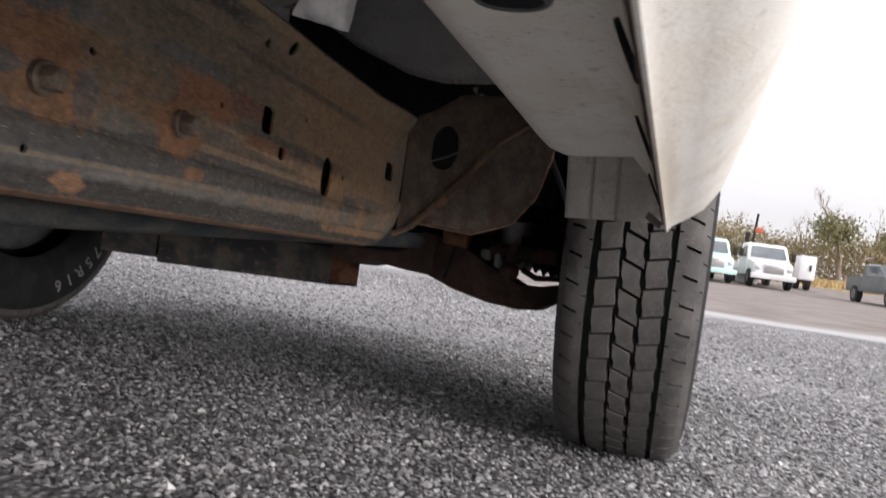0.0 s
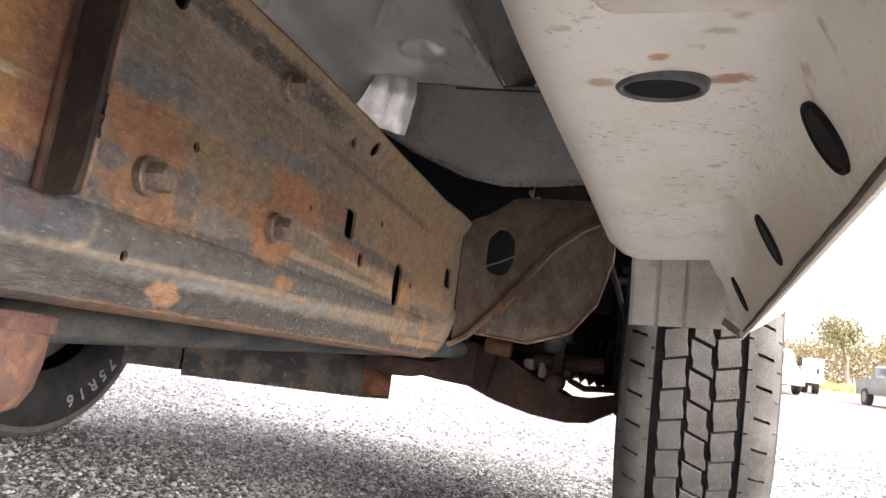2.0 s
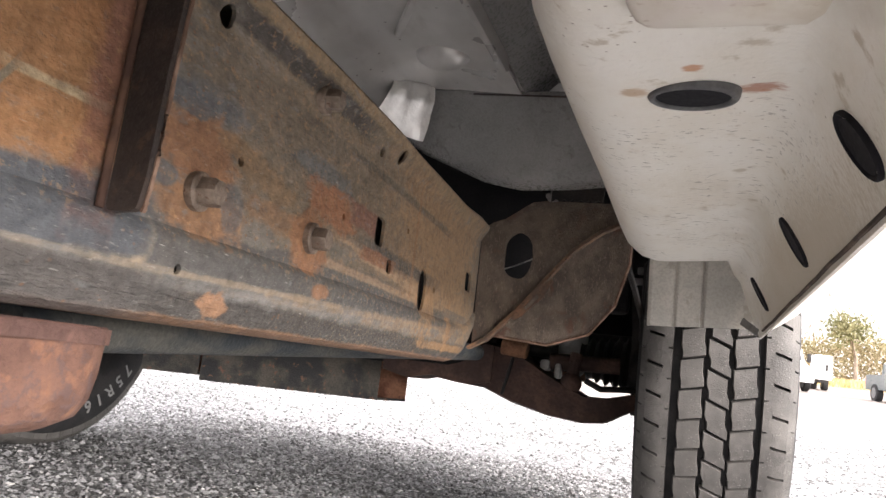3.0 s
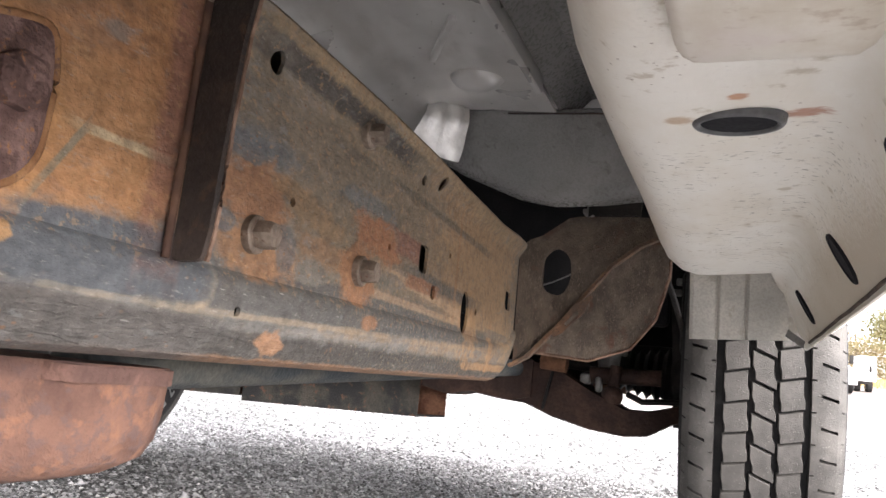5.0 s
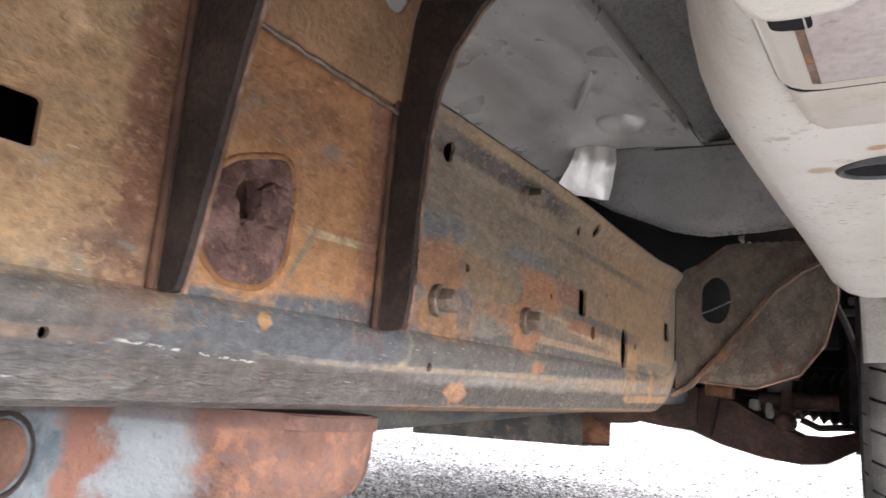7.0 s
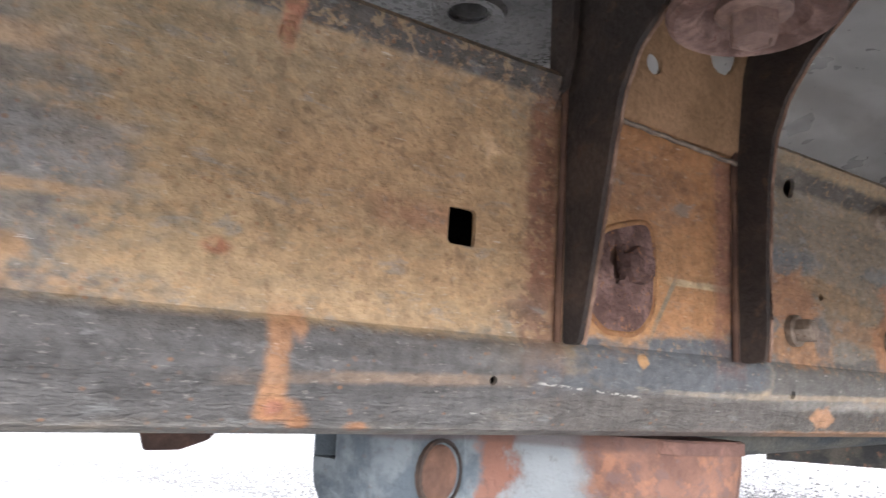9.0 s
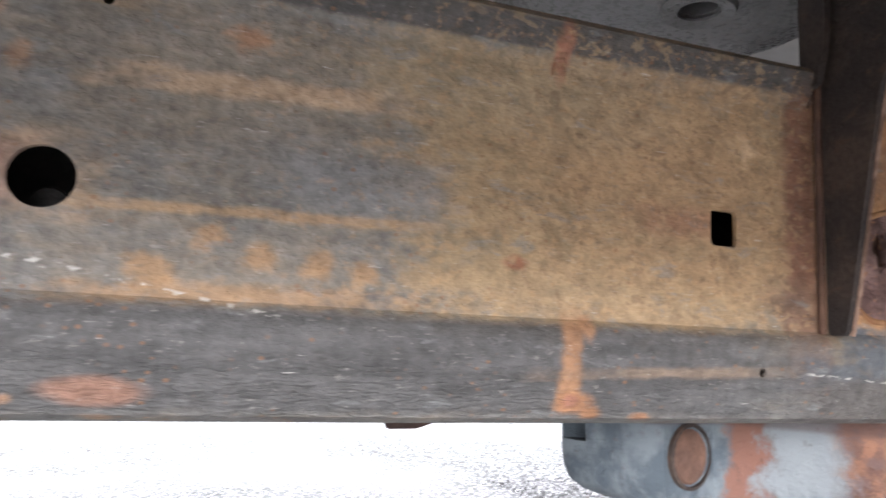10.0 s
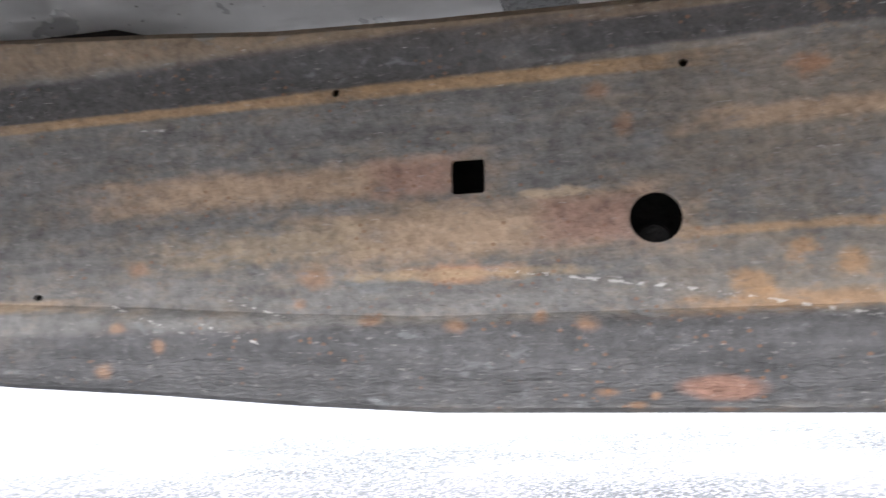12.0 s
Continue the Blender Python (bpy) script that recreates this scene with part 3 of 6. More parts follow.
ALLOY = two_tone("pale_cast_metal", (0.26, 0.25, 0.24), (0.36, 0.35, 0.335), 30.0, 0.5, 0.3, 0.001)
BODY_WHITE = two_tone("white_body_paint", (0.70, 0.69, 0.675), (0.76, 0.75, 0.735), 3.0, 0.3, bump=0.0001)


def crossmember_paint():
    m = Mat("crossmember_rust_and_primer", 0.8)
    _, y, z = m.axis()
    n1, n2 = m.noise(28.0, 6, 0.62), m.noise(110.0, 5, 0.62)
    rust = m.mix(m.step(n1, 0.36, 0.62), (0.10, 0.056, 0.045), (0.178, 0.098, 0.072))
    rust = m.mix(m.math("MULTIPLY", m.step(n2, 0.50, 0.62), 0.75), rust, (0.115, 0.076, 0.070))
    rust = m.mix(m.math("MULTIPLY", m.step(m.noise(45.0, 5, 0.65, 0.6), 0.54, 0.66), 0.5), rust, (0.24, 0.122, 0.072))
    rust = m.mix(m.math("MULTIPLY", m.step(m.noise(60.0, 5), 0.55, 0.66), 0.6), rust, (0.27, 0.135, 0.08))
    prim = m.mix(m.step(n1, 0.4, 0.6), (0.075, 0.092, 0.108), (0.15, 0.172, 0.188))
    at = m.math("ADD", y, m.math("MULTIPLY", m.math("SUBTRACT", n1, 0.5), 0.035))
    pale = m.math("MULTIPLY", m.step(at, 0.212, 0.218), m.step(at, 0.240, 0.228))
    c = m.mix(m.step(at, 0.226, 0.240), prim, rust)
    c = m.mix(m.math("MULTIPLY", m.math("MULTIPLY", m.step(at, 0.196, 0.202), m.step(at, 0.218, 0.212)), 0.9), c, (0.19, 0.09, 0.062))
    c = m.mix(m.math("MULTIPLY", pale, 0.82), c, (0.225, 0.245, 0.258))
    pit = m.math("MULTIPLY", m.step(m.noise(150.0, 4, 0.65), 0.57, 0.66), m.step(m.noise(40.0, 3), 0.42, 0.58))
    c = m.mix(m.math("MULTIPLY", pit, 0.30), c, (0.085, 0.058, 0.053))
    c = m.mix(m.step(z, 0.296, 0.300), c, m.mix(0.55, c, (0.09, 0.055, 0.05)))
    return m.done(c, 0.85, m.math("ADD", n1, n2), 0.0035)


XM_PAINT = crossmember_paint()


# ---- mesh helpers ----
def mesh_of(bm, name, smooth=0.0):
    bmesh.ops.recalc_face_normals(bm, faces=bm.faces)
    if smooth:
        for f in bm.faces:
            f.smooth = True
        for e in bm.edges:
            if len(e.link_faces) == 2 and e.calc_face_angle(0) > radians(smooth):
                e.smooth = False
    me = bpy.data.meshes.new(name)
    bm.to_mesh(me)
    bm.free()
    return me


def part(name, bm, material, parent, label="", smooth=35.0):
    """One mesh object under a thing or a part."""
    ob = new(name, mesh_of(bm, name, smooth))
    ob.data.materials.append(material)
    if parent:
        ob.parent = parent
    if label:
        ob["label"] = label
    return ob


def loft(bm, rings, closed=True, caps=True):
    """Joins rings of equal length into a skin."""
    vs = [[bm.verts.new(p) for p in r] for r in rings]
    n = len(vs[0])
    for a, b in zip(vs, vs[1:]):
        for i in range(n if closed else n - 1):
            j = (i + 1) % n
            bm.faces.new((a[i], a[j], b[j], b[i]))
    if caps and closed:
        bm.faces.new(vs[0])
        bm.faces.new(vs[-1][::-1])
    return vs


def sheet(bm, rows, off):
    """Rows of points skinned into a plate whose other side lies at off."""
    off = Vector(off)
    loft(bm, [list(r) + [p + off for p in reversed(r)] for r in rows])


def block(bm, x0, x1, y0, y1, z0, z1, bevel=0.0, m=None):
    made = bmesh.ops.create_cube(bm, size=1.0)["verts"]
    for v in made:
        v.co = Vector(((x0 + x1) / 2 + v.co.x * (x1 - x0), (y0 + y1) / 2 + v.co.y * (y1 - y0), (z0 + z1) / 2 + v.co.z * (z1 - z0)))
    if bevel:
        edges = list({e for v in made for e in v.link_edges})
        made = bmesh.ops.bevel(bm, geom=edges, offset=bevel, segments=2, affect="EDGES", profile=0.5)["verts"]
    if m:
        bmesh.ops.transform(bm, matrix=m, verts=list(set(made)))


def frame_at(a, b):
    """A pose at a whose z runs towards b."""
    return Matrix.Translation(a) @ (Vector(b) - Vector(a)).to_track_quat("Z", "Y").to_matrix().to_4x4()


def turned(bm, profile, m, n=24, cap=True):
    """A turned shape: (radius, height) pairs about the z of m."""
    rings = [[m @ Vector((r * math.cos(i * math.tau / n), r * math.sin(i * math.tau / n), h)) for i in range(n)] for r, h in profile]
    loft(bm, rings, True, cap)


def rod(bm, a, b, r, n=16):
    m, l = frame_at(a, b), (Vector(b) - Vector(a)).length
    turned(bm, [(r, 0), (r, l)], m, n)


def pipe(bm, points, r, n=10):
    """A round tube along points."""
    rings, ps = [], [Vector(p) for p in points]
    for i, p in enumerate(ps):
        d = (ps[min(i + 1, len(ps) - 1)] - ps[max(i - 1, 0)]).normalized()
        m = Matrix.Translation(p) @ d.to_track_quat("Z", "Y").to_matrix().to_4x4()
        rings.append([m @ Vector((r * math.cos(k * math.tau / n), r * math.sin(k * math.tau / n), 0)) for k in range(n)])
    loft(bm, rings)


def slab(bm, outline, along, thick):
    """A plate: an outline of points, made thick along a direction."""
    d = Vector(along).normalized() * thick
    loft(bm, [[Vector(p) for p in outline], [Vector(p) + d for p in outline]])


def rounded(points, r, n=4):
    """A closed outline with its corners rounded."""
    out, ps = [], [Vector(p) for p in points]
    for i, p in enumerate(ps):
        a, b = ps[i - 1] - p, ps[(i + 1) % len(ps)] - p
        k = min(r, a.length * 0.45, b.length * 0.45)
        s, e = p + a.normalized() * k, p + b.normalized() * k
        for j in range(n + 1):
            t = j / n
            out.append(s.lerp(p, t).lerp(p.lerp(e, t), t))
    return out


def hexagon(bm, m, r, h, washer=0.0):
    if washer:
        turned(bm, [(washer, 0), (washer, h * 0.3), (washer * 0.9, h * 0.36), (r * 0.6, h * 0.38)], m, 20)
    loft(bm, [[m @ Vector((q * math.cos(i * math.tau / 6), q * math.sin(i * math.tau / 6), z)) for i in range(6)] for q, z in ((r, h * 0.3), (r, h * 0.88), (r * 0.86, h))])


def cut(bm, tool):
    """bm less the closed shapes of tool, as a new bmesh."""
    a, b = new("cut_a", mesh_of(bm, "cut_a")), new("cut_b", mesh_of(tool, "cut_b"))
    mod = a.modifiers.new("cut", "BOOLEAN")
    mod.object, mod.operation, mod.solver = b, "DIFFERENCE", "EXACT"
    me = bpy.data.meshes.new_from_object(a.evaluated_get(bpy.context.evaluated_depsgraph_get()))
    out = bmesh.new()
    out.from_mesh(me)
    old = (a.data, b.data, me)
    bpy.data.objects.remove(a), bpy.data.objects.remove(b)
    for d in old:
        bpy.data.meshes.remove(d)
    return out


def smooth_at(table, y):
    """Straight-line look-up in (place, value) pairs."""
    return float(np.interp(y, [p for p, _ in table], [v for _, v in table]))


# ---- ground ----
def rise(y):
    """The lot is level round the truck and lifts a little far ahead."""
    return smooth_at([(-900, 0.0), (28, 0.0), (35, 0.06), (40, 0.17), (45, 0.42), (50, 0.75), (60, 1.2), (100, 1.7), (900, 2.0)], y)


def ground():
    bm = bmesh.new()
    edges = [-900, -300, -100, -40, -15, -6, -3, -1, 1, 3, 6, 15, 25, 30, 35, 40, 45, 50, 60, 100, 300, 900]
    grid = [[bm.verts.new((x, y, rise(y))) for x in edges] for y in edges]
    for r, s in zip(grid, grid[1:]):
        for i in range(len(edges) - 1):
            bm.faces.new((r[i], r[i + 1], s[i + 1], s[i]))
    ob = new("ground", mesh_of(bm, "ground"))
    ob.data.materials.append(LOT)
    return tagged(ob, "grey gravel lot with worn asphalt beyond", "ground", kind="structure")


ground()

# ---- the truck ----
truck = new("pickup_truck")
truck.matrix_world = TRUCK
tagged(truck, "white pickup truck with a rusty frame, standing on gravel", "pickup truck")

WEB = [(-2.8, -0.345), (-0.6, -0.347), (0.0, -0.351), (0.3, -0.353), (0.45, -0.355), (0.58, -0.360), (0.73, -0.372), (0.955, -0.391), (1.03, -0.402)]
LOW = [(-2.8, 0.50), (-1.4, 0.37), (-0.591, 0.318), (-0.50, 0.314), (-0.42, 0.309), (-0.345, 0.306), (-0.1, 0.308), (0.3, 0.313), (0.66, 0.317), (0.93, 0.320), (0.99, 0.331), (1.03, 0.348)]
TOP = [(-2.8, 0.72), (-1.4, 0.58), (-0.606, 0.519), (-0.49, 0.510), (-0.425, 0.504), (-0.343, 0.501), (-0.13, 0.497), (0.1, 0.497), (0.33, 0.503), (0.66, 0.503), (0.86, 0.508), (1.03, 0.522)]


def rail_ring(y, inset):
    x, lo, hi = smooth_at(WEB, y), smooth_at(LOW, y), smooth_at(TOP, y)
    t = inset
    g = 0.0 if 0.12 < y < 0.29 else 1.0
    side = [(-0.016, lo + t), (-0.008 - t, lo + 0.003 + t), (-0.003 - t, lo + 0.010 + t * 0.5), (0.0005 - t, lo + 0.023), (0.0015 - t, lo + 0.026), (0.003 - t, lo + 0.040), (0.002 - t, lo + 0.0435), (-0.001 - t, lo + 0.047),
            (-0.001 - t, hi - 0.026), (0.001 * g - t, hi - 0.021), (0.0085 * g - t, hi - 0.010), (0.0095 * g - t, hi - 0.005 - t * 0.3), (0.006 * g - t, hi - 0.001 - t), (-0.002 - t, hi - t), (-0.082 + t, hi - t), (-0.085 + t, hi - 0.006 - t), (-0.085 + t, lo + 0.006 + t), (-0.08 + t, lo + t)]
    return [Vector((x + d, y, z)) for d, z in side]


def frame_rail():
    bm = bmesh.new()
    ys = sorted({round(p, 3) for p, _ in WEB + LOW + TOP} | {-0.3, -0.2, 0.0, 0.118, 0.122, 0.2, 0.288, 0.292, 0.4, 0.5, 0.8, 1.0, -1.0, -0.8, -2.0})
    outer = loft(bm, [rail_ring(y, 0.0) for y in ys], True, False)
    inner = loft(bm, [rail_ring(y, 0.0028) for y in ys], True, False)
    for k in (0, -1):
        n = len(outer[k])
        for i in range(n):
            bm.faces.new((outer[k][i], outer[k][(i + 1) % n], inner[k][(i + 1) % n], inner[k][i]))
    tool = bmesh.new()

    def hole(y, z, hy, hz, power=2.0, deep=0.05, lean=0.0, n=0):
        n = n or (40 if power > 4 else 16)
        x = smooth_at(WEB, y)
        ring = []
        for i in range(n):
            a = (i + 0.5) * math.tau / n
            c, s = math.cos(a), math.sin(a)
            k = (abs(c) ** power + abs(s) ** power) ** (-1 / power)
            ring.append((hy * c * k + lean * hz * s * k, hz * s * k))
        loft(tool, [[Vector((x + d, y + a, z + b)) for a, b in ring] for d in (-deep, 0.03)])

    hole(-0.238, 0.3957, 0.0118, 0.0118, 2.0, 0.04, n=28)
    hole(-0.3252, 0.4205, 0.0083, 0.0086, 20.0)
    hole(0.0655, 0.4062, 0.0078, 0.0090, 12.0)
    for y, z in ((-0.394, 0.469), (-0.2225, 0.4675), (0.086, 0.336)):
        hole(y, z, 0.0022, 0.0022, 2.0, n=10)
    hole(0.1675, 0.4035, 0.0088, 0.0125, 2.0)
    hole(-0.569, 0.368, 0.003, 0.0018, 2.0, n=10)
    hole(0.331, 0.4775, 0.0065, 0.0065, 2.0)
    hole(0.582, 0.4145, 0.0105, 0.0120, 5.0)
    hole(0.617, 0.391, 0.0065, 0.0065, 3.0)
    hole(0.732, 0.386, 0.0145, 0.0215, 2.5)
    hole(0.952, 0.426, 0.019, 0.0125, 5.0)
    for y, z, r in ((0.366, 0.408, 0.003), (0.325, 0.340, 0.0028), (0.562, 0.4775, 0.0045), (0.602, 0.4855, 0.0065), (0.507, 0.410, 0.0025), (0.66, 0.432, 0.003), (0.78, 0.392, 0.004)):
        hole(y, z, r, r, 2.0, n=10)
    boxed = cut(bm, tool)
    # inner walls coloured black so that the punched holes look unlit
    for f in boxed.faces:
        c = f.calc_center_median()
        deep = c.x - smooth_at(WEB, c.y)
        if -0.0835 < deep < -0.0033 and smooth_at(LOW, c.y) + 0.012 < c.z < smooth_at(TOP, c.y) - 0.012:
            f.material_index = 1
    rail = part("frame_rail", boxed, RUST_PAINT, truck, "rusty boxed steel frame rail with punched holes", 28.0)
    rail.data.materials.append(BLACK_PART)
    for y, z, r in ((0.3315, 0.3815, 0.0080), (0.4585, 0.3835, 0.0082), (0.4475, 0.4770, 0.0078)):
        b = bmesh.new()
        x = smooth_at(WEB, y)
        m = frame_at((x - 0.002, y, z), (x + 0.1, y + 0.01, z))
        hexagon(b, m, r, 0.015, r * 1.3)
        part("bolt", b, OLD_METAL, rail, "worn hexagon bolt head with a flange", 30.0)
    b = bmesh.new()
    turned(b, [(0.0085, -0.02), (0.0085, 0.0), (0.0075, 0.001), (0.001, 0.0015)], frame_at((-0.376, -0.2385, 0.3885), (0, -0.2385, 0.37)), 20)
    part("inner_stud", b, BLACK_PART, rail)
    b = bmesh.new()
    block(b, -0.352, -0.3485, -0.0315, -0.0255, 0.4685, 0.4925, 0.0012)
    part("weld_tab", b, RUST_PAINT, rail)
    return rail


rail = frame_rail()


def cab_mount():
    """Two black ribs on the rail carry an arm with a rubber cab mount and its bolt."""
    base = new("cab_mount")
    base.parent = truck
    base["label"] = "rusty cab-mount bracket with two black ribs"
    back = [(-0.349, 0.356), (-0.349, 0.50), (-0.349, 0.56), (-0.23, 0.60), (-0.20, 0.585)]
    for y, edge in ((0.1265, [(-0.338, 0.356), (-0.334, 0.372), (-0.326, 0.412), (-0.318, 0.452), (-0.312, 0.478), (-0.302, 0.498), (-0.286, 0.512), (-0.262, 0.524), (-0.22, 0.535)]),
                    (0.268, [(-0.333, 0.357), (-0.331, 0.372), (-0.330, 0.420), (-0.328, 0.460), (-0.324, 0.490), (-0.315, 0.513), (-0.299, 0.535), (-0.272, 0.560), (-0.225, 0.572)])):
        bm = bmesh.new()
        outline = [Vector((x, y, z)) for x, z in edge] + [Vector((x, y, z)) for x, z in reversed(back)]
        slab(bm, rounded(outline, 0.003, 2), (0, 1, 0), 0.004)
        part("rib", bm, BLACK_RIB, base, "blackened steel rib with rusty edges", 30.0)
        # rust along the flame-cut edge
        line = []
        for (xa, za), (xb, zb) in zip(edge, edge[1:]):
            for k in range(5):
                t = k / 5
                line.append((xa + (xb - xa) * t + 0.0003 * math.sin(len(line) * 2.3), y + 0.0042, za + (zb - za) * t))
        bm = bmesh.new()
        pipe(bm, line, 0.0013, 5)
        part("rusty_edge", bm, RIB_EDGE, base, "flaked rust on the cut edge")
    # stepped back plate that leans out above the rail, with two holes
    bm = bmesh.new()
    edge = [(-0.3535, 0.484), (-0.3495, 0.4845), (-0.3475, 0.4875), (-0.3465, 0.50), (-0.343, 0.535), (-0.33, 0.582)]
    strip = edge + [(x - 0.003, z + 0.001) for x, z in reversed(edge)]
    loft(bm, [[Vector((x, y, z)) for x, z in strip] for y in (0.1335, 0.2715)])
    tool = bmesh.new()
    turned(tool, [(0.0065, -0.03), (0.0065, 0.03)], frame_at((-0.345, 0.188, 0.522), (0, 0.188, 0.522)), 14)
    turned(tool, [(0.013, -0.03), (0.013, 0.03)], frame_at((-0.343, 0.247, 0.545), (0, 0.247, 0.545)), 14)
    part("back_plate", cut(bm, tool), two_tone("bright_rust_plate", (0.24, 0.145, 0.08), (0.33, 0.20, 0.115), 30.0, 0.85, bump=0.0015), base, "rust-orange back plate with two holes")
    bm = bmesh.new()
    pipe(bm, [(-0.3475 + 0.0004 * math.sin(i * 2.3), 0.134 + i * 0.0055, 0.4838 - i * 0.0002 + 0.0004 * math.sin(i * 1.7)) for i in range(25)], 0.0014, 6)
    part("weld_bead", bm, OLD_METAL, base)
    # rusted washer pad, worn round, with a hollow eaten in beside its stud
    bm = bmesh.new()
    outline = rounded([(0, 0.146, 0.376), (0, 0.158, 0.3655), (0, 0.185, 0.3655), (0, 0.197, 0.380), (0, 0.198, 0.410), (0, 0.194, 0.430), (0, 0.180, 0.428), (0, 0.160, 0.421), (0, 0.148, 0.412)], 0.010, 4)
    mid = Vector((0, 0.172, 0.398))
    loft(bm, [[Vector((x, mid.y + (p.y - mid.y) * k, mid.z + (p.z - mid.z) * k)) for p in outline] for x, k in ((-0.3545, 1.0), (-0.3528, 0.97), (-0.3520, 0.92), (-0.3512, 0.80), (-0.3508, 0.55))])
    tool = bmesh.new()
    ring = [(0.0092 * (1 + 0.22 * math.sin(i * 2.1) + 0.12 * math.sin(i * 5.3))) for i in range(14)]
    loft(tool, [[Vector((x, 0.1675 + k * r * math.cos(i * math.tau / 14) * 0.72, 0.4035 + k * r * math.sin(i * math.tau / 14) * 1.15)) for i, r in enumerate(ring)] for x, k in ((-0.3585, 0.75), (-0.3515, 0.95), (-0.345, 1.35))])
    part("washer_pad", cut(bm, tool), PAD_RUST, base, "purple-brown rusted washer pad with a hollow", 18.0)
    bm = bmesh.new()
    m = frame_at((-0.3565, 0.1675, 0.4035), (0, 0.1675, 0.4035))
    turned(bm, [(0.0165, 0.001), (0.0105, -0.0005), (0.0070, -0.0035), (0.0035, -0.0055), (0.0006, -0.0060)], m, 20, False)
    part("hollow_floor", bm, WELD, base, "dark crusted rust in the hollow", 40.0)
    bm = bmesh.new()
    crust = [(-0.3537, mid.y + (q.y - mid.y) * k, mid.z + (q.z - mid.z) * k) for q, k in ((q, 1.0 + 0.006 * math.sin(i * 0.9)) for i, q in enumerate(outline + outline[:1]))]
    pipe(bm, crust, 0.0019, 8)
    part("rust_crust", bm, CRUST, base, "orange rust crust round the pad", 60.0)
    bm = bmesh.new()
    m = frame_at((-0.3518, 0.1812, 0.4035), (0, 0.1812, 0.4035))
    loft(bm, [[m @ Vector((q * math.cos(i * math.tau / 8 + 0.3) * (1 + 0.06 * math.sin(i * 2.7)), q * math.sin(i * math.tau / 8 + 0.3), h)) for i in range(8)] for q, h in ((0.0112, -0.004), (0.0106, 0.0055), (0.0084, 0.0072), (0.004, 0.0076))])
    part("stud", bm, PAD_RUST, base, "worn rusty stud", 30.0)
    # weld along the foot of each rib, and a short upright behind the first
    for y in (0.1250, 0.2665):
        bm = bmesh.new()
        rod(bm, (-0.3505, y - 0.0005, 0.357), (-0.3495, y, 0.492), 0.0020, 8)
        part("weld_seam", bm, WELD, base, "rusty weld seam", 60.0)
    bm = bmesh.new()
    slab(bm, rounded([(-0.352, 0.116, 0.484), (-0.341, 0.116, 0.486), (-0.336, 0.116, 0.505), (-0.333, 0.116, 0.548), (-0.352, 0.116, 0.55)], 0.003, 2), (0, 1, 0), 0.004)
    part("upright", bm, BLACK_RIB, base, "short black upright", 30.0)
    # arm top, rubber mount, bolt
    bm = bmesh.new()
    slab(bm, [(-0.335, 0.118, 0.585), (-0.19, 0.118, 0.585), (-0.19, 0.284, 0.585), (-0.335, 0.284, 0.585)], (0, 0, 1), 0.006)
    part("arm_top", bm, BLACK_RIB, base)
    bm = bmesh.new()
    up = pose(-0.256, 0.152, 0.495)
    turned(bm, [(0.010, 0.0115), (0.0200, 0.0115), (0.0225, 0.0095), (0.0245, 0.0065), (0.0290, 0.0045), (0.0345, 0.0040), (0.0372, 0.0058), (0.0382, 0.0095), (0.0365, 0.0140), (0.031, 0.017), (0.026, 0.03), (0.026, 0.086)], up, 32)
    part("mount_bushing", bm, MOUNT_RUST, base, "round rusted mount washer", 30.0)
    bm = bmesh.new()
    m = pose(-0.256, 0.152, 0.5065, 180, 0, 12)
    turned(bm, [(0.0165, 0.0), (0.0168, 0.0032), (0.0150, 0.0045), (0.0118, 0.0048)], m, 24)
    loft(bm, [[m @ Vector((q * math.cos(i * math.tau / 6), q * math.sin(i * math.tau / 6), z)) for i in range(6)] for q, z in ((0.0108, 0.003), (0.0110, 0.0150), (0.0102, 0.0166), (0.0080, 0.0172), (0.0074, 0.0164))])
    part("bolt", bm, two_tone("rusty_bolt", (0.20, 0.13, 0.11), (0.32, 0.22, 0.185), 60.0, 0.6, 0.2, 0.001), base, "rusty hexagon bolt head", 30.0)


cab_mount()


